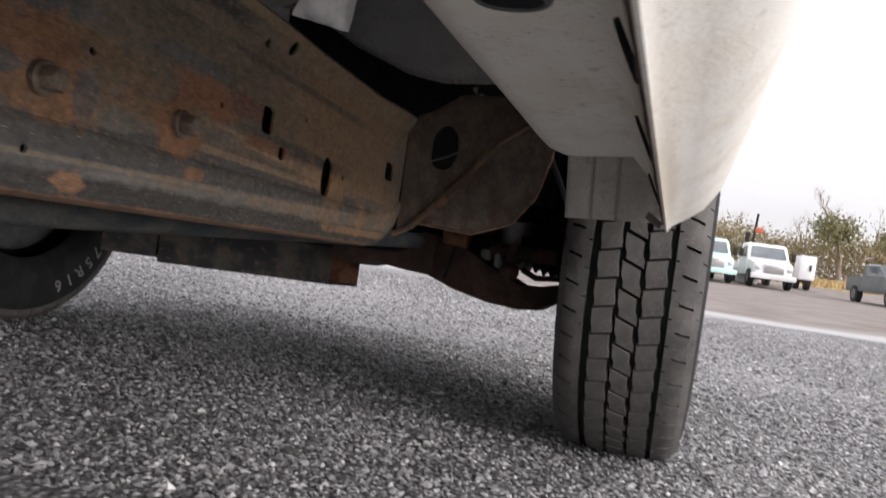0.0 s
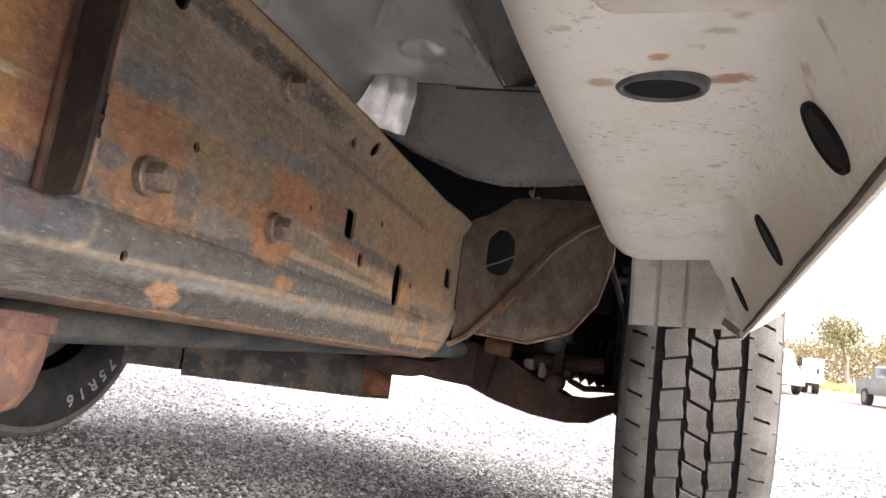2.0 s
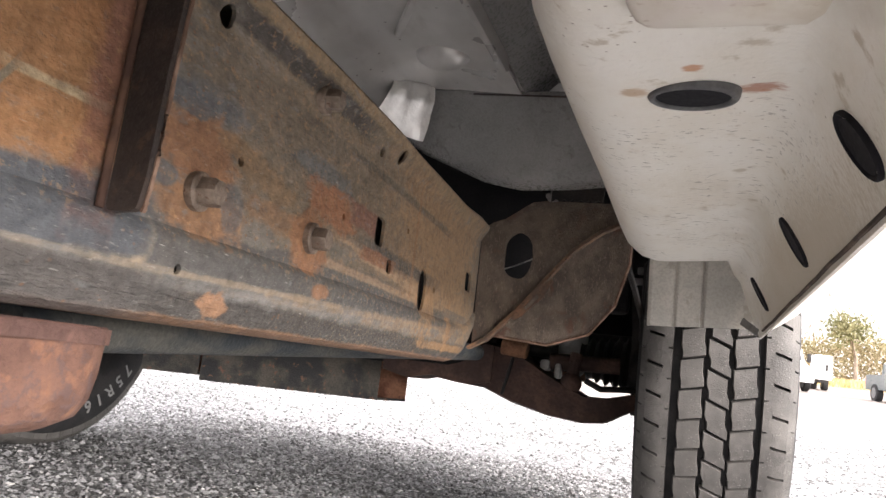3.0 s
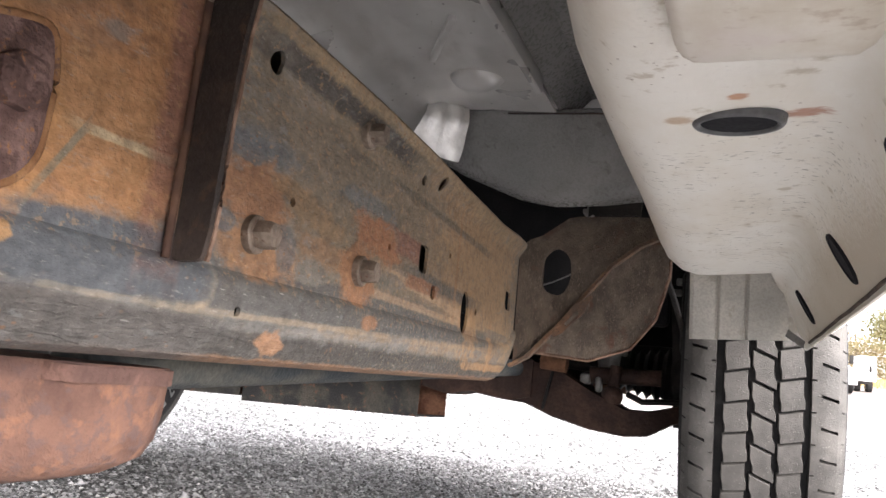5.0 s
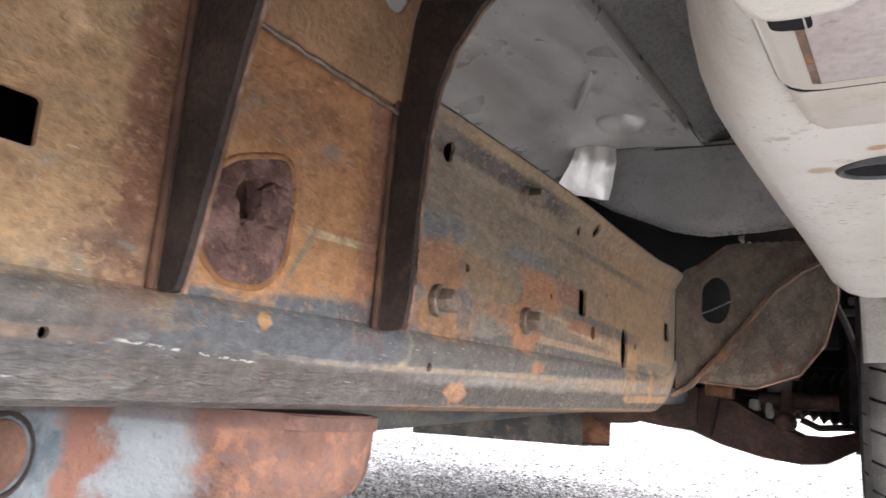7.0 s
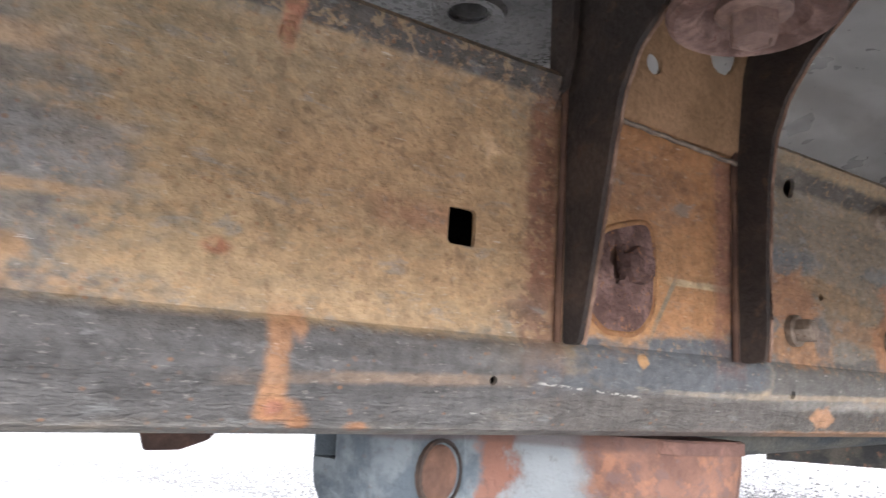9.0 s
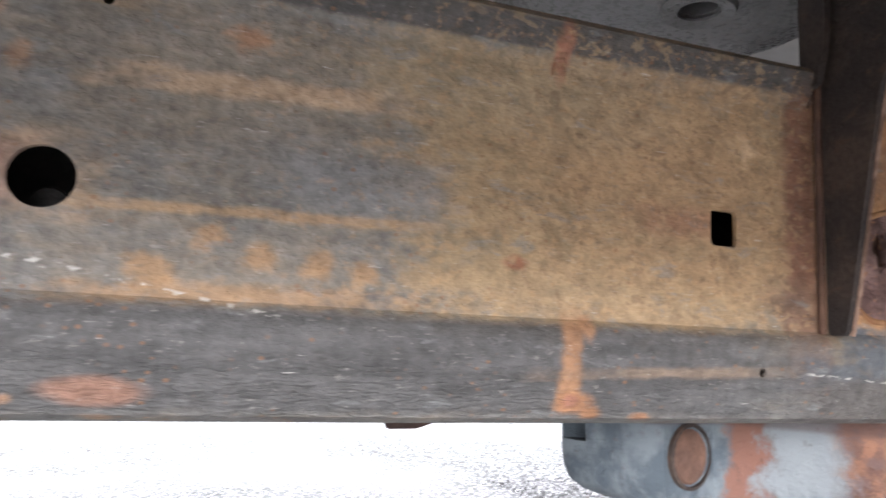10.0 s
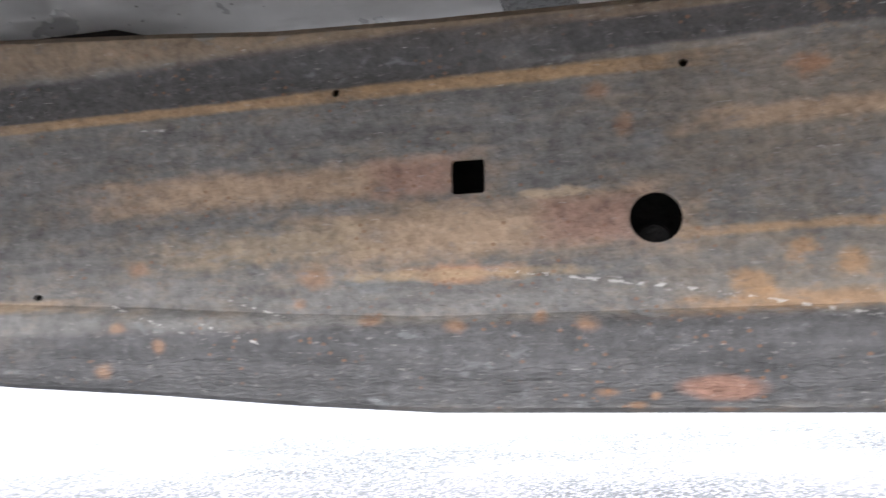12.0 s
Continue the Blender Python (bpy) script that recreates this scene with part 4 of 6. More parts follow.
def torsion_parts():
    bm = bmesh.new()
    turned(bm, [(0.015, 0.0), (0.015, 1.06)], frame_at((-0.462, 0.33, 0.303), (-0.492, 1.40, 0.352)), 20)
    part("torsion_bar", bm, BAR_PAINT, truck, "slate-blue torsion bar with tan grime")
    # crossmember under the rails: front end bulges out, rear side steps in
    plan = [(-0.66, 0.20), (-0.612, 0.116), (-0.597, 0.110), (-0.522, 0.125), (-0.505, 0.138), (-0.518, 0.190), (-0.502, 0.212), (-0.455, 0.230), (-0.415, 0.262), (-0.398, 0.29), (-0.394, 0.325), (-0.402, 0.342), (-0.42, 0.352), (-0.50, 0.356), (-0.64, 0.356)]
    bm = bmesh.new()
    rings = []
    for s, z in ((1.0, 0.3075), (1.0, 0.296), (0.997, 0.283), (0.985, 0.270), (0.955, 0.2605), (0.88, 0.2535), (0.74, 0.248), (0.5, 0.244)):
        rings.append([Vector(((x + 0.54) * s - 0.54, (y - 0.23) * s + 0.23, z - (0.012 if x < -0.5 else 0.0) * (z < 0.29))) for x, y in plan])
    loft(bm, rings)
    tool = bmesh.new()
    block(tool, -0.603, -0.572, 0.07, 0.165, 0.279, 0.303)
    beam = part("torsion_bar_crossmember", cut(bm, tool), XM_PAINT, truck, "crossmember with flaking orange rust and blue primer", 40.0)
    bm = bmesh.new()
    m = frame_at((-0.5125, 0.1645, 0.2755), (-0.4175, 0.1955, 0.2755))
    turned(bm, [(0.0235, -0.01), (0.0235, 0.003), (0.021, 0.0035), (0.0205, -0.004), (0.0185, -0.004)], m, 24, False)
    part("plug_seat", bm, BLACK_RIB, beam)
    bm = bmesh.new()
    turned(bm, [(0.0195, -0.01), (0.0195, 0.001), (0.018, 0.0025), (0.001, 0.003)], m, 24)
    part("plug", bm, RUST_DARK, beam, "round rusty plug")
    bm = bmesh.new()
    slab(bm, rounded([(-0.406, 0.268, 0.2985), (-0.396, 0.275, 0.2985), (-0.391, 0.33, 0.2985), (-0.403, 0.347, 0.2985), (-0.44, 0.345, 0.2985), (-0.44, 0.268, 0.2985)], 0.004, 2), (0, 0, 1), 0.008)
    part("flange", bm, PURPLE_RUST, beam, "purple-brown crusted flange")


torsion_parts()


def hanger():
    """A rusty exhaust hanger that drops from the floor beyond the rail."""
    bm = bmesh.new()
    slab(bm, rounded([(-1.103, 0.12, 0.662), (-1.103, 0.16, 0.662), (-1.103, 0.165, 0.30), (-1.103, 0.190, 0.262), (-1.103, 0.180, 0.252), (-1.103, 0.144, 0.239), (-1.103, 0.100, 0.238), (-1.103, 0.092, 0.262), (-1.103, 0.115, 0.30)], 0.004, 2), (1, 0, 0), 0.006)
    part("exhaust_hanger", bm, ARM, truck, "dark rusty exhaust hanger below the floor")


hanger()


def front_chassis():
    # hollow box crossmember behind the front wheels
    a, b = Vector((-1.23, 1.40, 0.276)), Vector((-0.70, 1.60, 0.282))
    bm = bmesh.new()
    d = (b - a).normalized()
    side = Vector((d.y, -d.x, 0))
    for s, e, h in ((0.0, 0.21, 0.040), (0.22, 1.0, 0.050)):
        p, q = a.lerp(b, s), a.lerp(b, e)
        skew = d * (0.06 if e == 1.0 else 0.0)
        outer = [[c + side * u * 0.04 - k * (u + 1) * 0.5 + Vector((0, 0, v * h)) for u, v in ((-1, -1), (1, -1), (1, 1), (-1, 1))] for c, k in ((p, skew * 0), (q, skew))]
        inner = [[c + side * u * 0.035 - k * (u + 1) * 0.5 + Vector((0, 0, v * (h - 0.005))) for u, v in ((-1, -1), (1, -1), (1, 1), (-1, 1))] for c, k in ((p, skew * 0), (q, skew))]
        o = loft(bm, outer, True, False)
        count = len(bm.faces)
        i = loft(bm, inner, True, False)
        for f in list(bm.faces)[count:]:
            f.material_index = 1
        for k in (0, 1):
            for n in range(4):
                bm.faces.new((o[k][n], o[k][(n + 1) % 4], i[k][(n + 1) % 4], i[k][n]))
    beam = part("front_crossmember", bm, two_tone("dark_painted_beam", (0.035, 0.036, 0.037), (0.10, 0.09, 0.075), 16.0, 0.6, specks=(0.16, 0.085, 0.06)), truck, "dark hollow crossmember with rusty patches", 20.0)
    beam.data.materials.append(RUST)
    bm = bmesh.new()
    loft(bm, [[Vector((x, y, z)) for y, z in ((1.47, lo), (1.60, lo), (1.60, 0.37), (1.47, 0.37))] for x, lo in ((-0.71, 0.300), (-0.655, 0.288), (-0.62, 0.297), (-0.60, 0.300), (-0.52, 0.290), (-0.48, 0.30))])
    part("arm_pivot_bracket", bm, ARM, truck, "dark rusty pivot bracket", 30.0)
    # bracket plate at the rail's front end, with a slot and a folded diagonal edge
    bm = bmesh.new()
    face = [(-0.402, 1.035, 0.350), (-0.404, 1.035, 0.515), (-0.392, 1.045, 0.528), (-0.378, 1.055, 0.536), (-0.345, 1.08, 0.569), (-0.325, 1.085, 0.573), (-0.20, 1.085, 0.573), (-0.20, 1.085, 0.55), (-0.245, 1.085, 0.530), (-0.28, 1.082, 0.502), (-0.35, 1.07, 0.409), (-0.385, 1.05, 0.362)]
    slab(bm, [Vector(p) for p in face], (0.15, 1, 0), 0.005)
    tool = bmesh.new()
    ring = rounded([(-0.372, 0, 0.455), (-0.345, 0, 0.448), (-0.333, 0, 0.475), (-0.336, 0, 0.508), (-0.355, 0, 0.522), (-0.373, 0, 0.505)], 0.014, 4)
    loft(tool, [[Vector((p.x, y, p.z)) for p in ring] for y in (0.98, 1.15)])
    plate = part("control_arm_bracket", cut(bm, tool), BROWN_PLATE, truck, "brown oily bracket plate with an oval slot", 30.0)
    bm = bmesh.new()
    line = [Vector(p) for p in ((-0.406, 1.03, 0.347), (-0.385, 1.045, 0.362), (-0.35, 1.065, 0.409), (-0.28, 1.078, 0.502), (-0.245, 1.08, 0.530), (-0.205, 1.08, 0.55))]
    loft(bm, [[p, p + Vector((0.001, -0.011, -0.001)), p + Vector((0.0045, -0.012, -0.0045)), p + Vector((0.0045, 0.0, -0.0045))] for p in line])
    part("folded_edge", bm, FOLD_RUST, plate, "folded edge worn to orange rust")
    bm = bmesh.new()
    teeth = [(-0.312 + i * 0.006, 1.045, 0.563 + (0.004 if i % 2 else 0.0)) for i in range(13)]
    slab(bm, teeth + [(-0.238, 1.045, 0.585), (-0.312, 1.045, 0.585)], (0, 1, 0), 0.003)
    part("toothed_edge", bm, BLACK_PART, plate, "black toothed edge")
    bm = bmesh.new()
    pipe(bm, [(-0.392, 1.115, 0.470), (-0.372, 1.118, 0.478), (-0.350, 1.12, 0.489), (-0.325, 1.12, 0.504)], 0.0012, 6)
    part("thin_cable", bm, ALLOY, plate, "thin pale cable behind the slot")
    bm = bmesh.new()
    block(bm, -0.322, -0.308, 1.052, 1.078, 0.570, 0.577, 0.002)
    rod(bm, (-0.312, 1.06, 0.575), (-0.312, 1.06, 0.586), 0.005, 10)
    part("spring_clip", bm, ALLOY, plate, "small bare metal clip")
    bm = bmesh.new()
    way = Vector((0.035, 0.004, 0.042)).normalized()
    spine = [Vector((-0.352, 1.0515, 0.392)) + way * 0.013 * i for i in range(7)]
    side = Vector((0.042, 0, -0.035)).normalized()
    loft(bm, [[p - side * w, p - side * w + Vector((0, 0.004, 0)), p + side * w + Vector((0, 0.004, 0)), p + side * w] for p, w in zip(spine, (0.003, 0.007, 0.0065, 0.008, 0.0085, 0.005, 0.0015))])
    tool = bmesh.new()
    mid = Vector((-0.3275, 1.05, 0.4185))
    loft(tool, [[mid + way * a + side * b + Vector((0, y, 0)) for a, b in ((-0.013, -0.0028), (0.013, -0.0028), (0.013, 0.0028), (-0.013, 0.0028))] for y in (-0.02, 0.02)])
    part("flaked_strip", cut(bm, tool), FOLD_RUST, plate, "orange flaking strip with a slot")
    bm = bmesh.new()
    low = rounded([(-0.40, 1.10, 0.372), (-0.31, 1.115, 0.366), (-0.255, 1.12, 0.388), (-0.222, 1.12, 0.43), (-0.205, 1.12, 0.494), (-0.205, 1.12, 0.56), (-0.245, 1.12, 0.545), (-0.28, 1.12, 0.515), (-0.35, 1.11, 0.43)], 0.012, 4)
    slab(bm, low, (0, 1, 0), 0.004)
    lower = part("shock_tower_plate", bm, TOWER_PLATE, truck, "rounded rusty brown tower plate")
    bm = bmesh.new()
    rim = [Vector(p) for p in ((-0.40, 1.095, 0.370), (-0.31, 1.11, 0.364), (-0.252, 1.115, 0.386), (-0.219, 1.115, 0.43), (-0.202, 1.115, 0.494), (-0.202, 1.115, 0.56))]
    pipe(bm, rim, 0.0025, 6)
    part("rim_edge", bm, RIB_EDGE, lower, "rust-brown rim")
    # lower control arm, a pressed channel that dips and rises to the knuckle
    bm = bmesh.new()
    ribs = [(-0.62, 1.60, 0.335, 0.055, 0.04), (-0.56, 1.57, 0.335, 0.065, 0.045), (-0.497, 1.55, 0.333, 0.07, 0.046), (-0.437, 1.545, 0.316, 0.07, 0.050), (-0.365, 1.54, 0.288, 0.06, 0.038), (-0.30, 1.54, 0.270, 0.05, 0.026), (-0.259, 1.54, 0.273, 0.045, 0.024), (-0.215, 1.56, 0.292, 0.04, 0.017), (-0.17, 1.58, 0.305, 0.04, 0.016)]
    loft(bm, [[Vector((x, y + u * w, z + v * h)) for u, v in ((-1, -0.9), (-0.8, -1), (0.8, -1), (1, -0.9), (1, 0.9), (0.8, 1), (-0.8, 1), (-1, 0.9))] for x, y, z, w, h in ribs])
    arm = part("lower_control_arm", bm, ARM, truck, "dark rusty lower control arm", 40.0)
    for x, y, z in ((-0.495, 1.476, 0.335), (-0.447, 1.474, 0.318)):
        bm = bmesh.new()
        block(bm, x - 0.003, x + 0.003, y - 0.004, y + 0.006, z - 0.040, z + 0.036, 0.002, Matrix.Translation((x, y, z)) @ Matrix.Rotation(radians(12), 4, "Y") @ Matrix.Translation((-x, -y, -z)))
        part("stiffening_rib", bm, BLACK_PART, arm)
    # half shaft with its bellows
    bm = bmesh.new()
    m = frame_at((-0.60, 1.595, 0.388), (-0.14, 1.595, 0.362))
    prof = [(0.03, 0.0), (0.03, 0.10), (0.014, 0.11), (0.014, 0.272)]
    for i in range(6):
        prof += [(0.042 + i * 0.003, 0.277 + i * 0.018), (0.031 + i * 0.003, 0.286 + i * 0.018)]
    prof += [(0.058, 0.39), (0.058, 0.47)]
    turned(bm, prof, m, 20)
    part("half_shaft", bm, BLACK_PART, truck, "greasy black half shaft with ribbed boot", 50.0)
    # upper arm, damper, tie rod, knuckle
    bm = bmesh.new()
    rod(bm, (-0.345, 1.60, 0.345), (-0.33, 1.53, 0.64), 0.028, 18)
    damper = part("shock_absorber", bm, BLACK_PART, truck, "black shock absorber with a pale sleeve")
    bm = bmesh.new()
    rod(bm, (-0.3445, 1.595, 0.362), (-0.3405, 1.578, 0.43), 0.0295, 18)
    part("sleeve", bm, ALLOY, damper, "pale metal sleeve")
    # pivot bush, link ball and small castings over the arm
    bm = bmesh.new()
    rod(bm, (-0.462, 1.47, 0.372), (-0.412, 1.47, 0.368), 0.016, 16)
    part("pivot_bush", bm, two_tone("orange_bush_rust", (0.15, 0.075, 0.045), (0.25, 0.125, 0.07), 40.0, 0.8), truck, "rust-orange pivot bush")
    bm = bmesh.new()
    made = bmesh.ops.create_uvsphere(bm, u_segments=16, v_segments=10, radius=0.021)["verts"]
    bmesh.ops.translate(bm, verts=made, vec=(-0.327, 1.50, 0.318))
    rod(bm, (-0.327, 1.50, 0.318), (-0.322, 1.505, 0.375), 0.012, 10)
    rod(bm, (-0.375, 1.52, 0.355), (-0.24, 1.53, 0.36), 0.016, 12)
    part("stabiliser_link", bm, ARM, truck)
    bm = bmesh.new()
    block(bm, -0.392, -0.372, 1.50, 1.53, 0.335, 0.357, 0.006, pose(0, 0, 0))
    block(bm, -0.362, -0.350, 1.50, 1.53, 0.322, 0.352, 0.005)
    part("bare_casting", bm, ALLOY, truck)
    bm = bmesh.new()
    pipe(bm, [(-0.30, 1.50, 0.325), (-0.27, 1.50, 0.312), (-0.235, 1.51, 0.316), (-0.20, 1.53, 0.318)], 0.006, 8)
    part("brake_line", bm, BLACK_PART, truck)
    bm = bmesh.new()
    rod(bm, (-0.75, 1.74, 0.345), (-0.20, 1.74, 0.345), 0.011, 12)
    rod(bm, (-0.42, 1.74, 0.345), (-0.33, 1.74, 0.345), 0.02, 12)
    part("tie_rod", bm, RUST_DARK, truck)
    bm = bmesh.new()
    loft(bm, [[Vector((x + u * 0.03, y + v * 0.045, z)) for u, v in ((-1, -1), (1, -1), (1, 1), (-1, 1))] for x, y, z in ((-0.185, 1.59, 0.27), (-0.19, 1.59, 0.34), (-0.195, 1.60, 0.44), (-0.205, 1.60, 0.56), (-0.23, 1.60, 0.64))])
    rod(bm, (-0.20, 1.74, 0.345), (-0.17, 1.62, 0.345), 0.018, 10)
    part("steering_knuckle", bm, BLACK_PART, truck)
    bm = bmesh.new()
    turned(bm, [(0.15, 0.0), (0.155, 0.006), (0.155, 0.028), (0.15, 0.034)], frame_at((-0.165, 1.594, 0.378), (-0.1, 1.594, 0.378)), 40)
    part("brake_disc", bm, BLACK_PART, truck)
    bm = bmesh.new()
    block(bm, -0.205, -0.115, 1.44, 1.53, 0.40, 0.56, 0.012)
    part("brake_caliper", bm, BLACK_PART, truck)
    bm = bmesh.new()
    block(bm, -0.222, -0.204, 1.445, 1.462, 0.512, 0.524, 0.003)
    block(bm, -0.216, -0.204, 1.452, 1.464, 0.532, 0.546, 0.003)
    part("bleed_fitting", bm, ALLOY, truck, "pale metal brake fitting")
    # cable and hose in the wheel housing
    bm = bmesh.new()
    pipe(bm, [(-0.21, 1.13, 0.50), (-0.20, 1.20, 0.47), (-0.19, 1.30, 0.43), (-0.185, 1.40, 0.40), (-0.19, 1.48, 0.42)], 0.005, 8)
    part("brake_hose", bm, BLACK_PART, truck)
    # engine cradle and gearbox: added bulk that closes the view ahead, near-black for shade
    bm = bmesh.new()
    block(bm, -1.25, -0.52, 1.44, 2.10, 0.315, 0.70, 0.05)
    part("engine_bulk", bm, CAVITY_BLACK, truck, "plain near-black bulk standing for the shaded engine underside")
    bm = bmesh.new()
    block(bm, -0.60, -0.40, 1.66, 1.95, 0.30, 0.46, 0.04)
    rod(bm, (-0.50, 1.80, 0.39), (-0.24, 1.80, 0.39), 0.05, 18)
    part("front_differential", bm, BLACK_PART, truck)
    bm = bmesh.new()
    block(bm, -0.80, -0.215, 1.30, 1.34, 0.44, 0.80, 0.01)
    part("inner_wing", bm, CAVITY_BLACK, truck)


front_chassis()


def cab_underside():
    # floor pan with a drooping tunnel side, a diagonal flange and a pressed bead
    bm = bmesh.new()
    cols = [(-1.6, 0.66), (-0.66, 0.64), (-0.62, 0.624), (-0.60, 0.622), (-0.56, 0.632), (-0.515, 0.6475), (-0.500, 0.6535), (-0.489, 0.6605), (-0.480, 0.6668), (-0.470, 0.6705), (-0.452, 0.6722), (-0.42, 0.6712), (-0.38, 0.6675), (-0.335, 0.664)]
    ys = [-2.0, -1.0, -0.4, 0.0, 0.3, 0.6, 0.8, 0.90]
    sheet(bm, [[Vector((x, y, z)) for x, z in cols] for y in ys], (0, 0, 0.003))
    floor = part("cab_floor", bm, FLOOR_GREY, truck, "smooth grey cab floor pan", 40.0)
    bm = bmesh.new()
    block(bm, -0.3365, -0.328, -2.0, 0.80, 0.648, 0.668, 0.002)
    part("floor_flange", bm, FLOOR_GREY, floor)
    bm = bmesh.new()
    block(bm, -0.004, 0.004, -0.055, 0.055, -0.006, 0.004, 0.003, pose(-0.411, 0.686, 0.6685, 0, 0, 32))
    part("pressed_bead", bm, FLOOR_GREY, floor)
    bm = bmesh.new()
    made = bmesh.ops.create_uvsphere(bm, u_segments=20, v_segments=10, radius=1.0)["verts"]
    for v in made:
        v.co = Vector((-0.407 + v.co.x * 0.034, 0.795 + v.co.y * 0.026, 0.6735 + v.co.z * 0.0200))
    part("floor_dimple", bm, FLOOR_GREY, floor)
    # bolster across the floor beside the cab mount
    bm = bmesh.new()
    ring = lambda x, k: [Vector((x, y, z)) for y, z in ((0.02, 0.66), (0.035, 0.60 + k), (0.05, 0.588 + k), (0.09, 0.582 + k), (0.20, 0.580 + k), (0.24, 0.588 + k), (0.262, 0.605 + k), (0.275, 0.66))]
    loft(bm, [ring(x, k) for x, k in ((-0.78, 0.03), (-0.60, 0.02), (-0.50, 0.004), (-0.42, 0.0), (-0.30, 0.004))])
    tool = bmesh.new()
    turned(tool, [(0.0125, -0.03), (0.0125, 0.02)], pose(-0.454, 0.131, 0.582), 18)
    bolster = part("floor_bolster", cut(bm, tool), SILL_GREY, truck, "grey pressed floor bolster with a round hole", 35.0)
    bm = bmesh.new()
    turned(bm, [(0.026, 0.0), (0.024, -0.004), (0.0145, -0.002), (0.0145, 0.0)], pose(-0.454, 0.131, 0.5815), 24, False)
    part("hole_rim", bm, SILL_GREY, bolster)
    # pressed ribs across the floor, and the muffler behind them
    for y, w, deep, paint in ((-0.312, 0.036, 0.034, SILL_GREY), (-0.186, 0.026, 0.026, FLOOR_GREY)):
        bm = bmesh.new()
        ring = [(y - w, 0.668), (y - w * 0.8, 0.640 - deep), (y - w * 0.6, 0.634 - deep), (y + w * 0.6, 0.634 - deep), (y + w * 0.8, 0.640 - deep), (y + w, 0.668)]
        loft(bm, [[Vector((x, a, b + k)) for a, b in ring] for x, k in ((-0.95, 0.02), (-0.70, 0.0), (-0.50, 0.004), (-0.44, 0.03))])
        part("floor_rib", bm, paint, floor, "grey pressed rib across the floor", 35.0)
    bm = bmesh.new()
    turned(bm, [(0.03, 0.0), (0.085, 0.012), (0.10, 0.04), (0.10, 0.62), (0.085, 0.65), (0.03, 0.66)], frame_at((-0.66, -0.66, 0.600), (-0.66, -1.6, 0.62)), 28)
    part("exhaust_muffler", bm, BLACK_PART, truck, "sooty dark exhaust muffler under the floor", 40.0)
    # step between floor flange and rocker
    bm = bmesh.new()
    cols = [(-0.332, 0.668), (-0.300, 0.700), (-0.262, 0.705), (-0.255, 0.69), (-0.20, 0.69), (-0.185, 0.70)]
    sheet(bm, [[Vector((x, y, z)) for x, z in cols] for y in (-2.0, -1.0, 0.0, 0.5, 0.95)], (0, 0, 0.003))
    part("floor_side", bm, SILL_GREY, truck, "dark grey sealed floor edge", 12.0)
    # cross sill: a pressed trough across the front of the floor
    bm = bmesh.new()
    rows = []
    for x, zl, zh in ((-0.62, 0.66, 0.70), (-0.53, 0.632, 0.69), (-0.479, 0.603, 0.675), (-0.44, 0.587, 0.672), (-0.39, 0.567, 0.672), (-0.344, 0.559, 0.670), (-0.28, 0.562, 0.669), (-0.24, 0.567, 0.668), (-0.19, 0.57, 0.668)):
        rows.append([Vector((x, y, z)) for y, z in ((0.905, zh), (0.915, zh - 0.012), (0.932, zl + 0.018), (0.945, zl + 0.004), (0.975, zl), (1.0, zl + 0.006), (1.03, zh + 0.02))])
    sheet(bm, rows, (0, 0.002, 0.002))
    sill = part("cross_sill", bm, SILL_GREY, truck, "dark grey pressed cross sill", 50.0)
    bm = bmesh.new()
    pipe(bm, [(-0.400 + i * 0.021, 0.9035, 0.6665 - 0.0007 * i) for i in range(11)], 0.0012, 6)
    part("seam_line", bm, BLACK_RIB, sill)
    bm = bmesh.new()
    mid, u, v, n = Vector((-0.474, 0.875, 0.637)), Vector((0.653, 0.757, 0.0)), Vector((0.338, -0.292, 0.895)), Vector((0.678, -0.584, -0.447))
    rows = []
    for j in range(9):
        t = j / 8
        row = []
        for i in range(11):
            w = (i / 10 - 0.5) * (0.082 - 0.022 * t)
            p = mid + u * (w - 0.006 * (1 - t)) + v * ((t - 0.53) * 0.072)
            crumple = 0.0022 * math.sin(i * 1.7 + t * 2.0) + 0.004 * noise.noise(Vector((i * 0.45, t * 3.0, 1.7)))
            row.append(p + n * (crumple - 0.010 * max(0.0, t - 0.8) * 5))
        rows.append(row)
    sheet(bm, rows, n * -0.0012)
    part("bare_metal_patch", bm, FOIL, sill, "shiny crumpled bare metal patch", 60.0)


cab_underside()


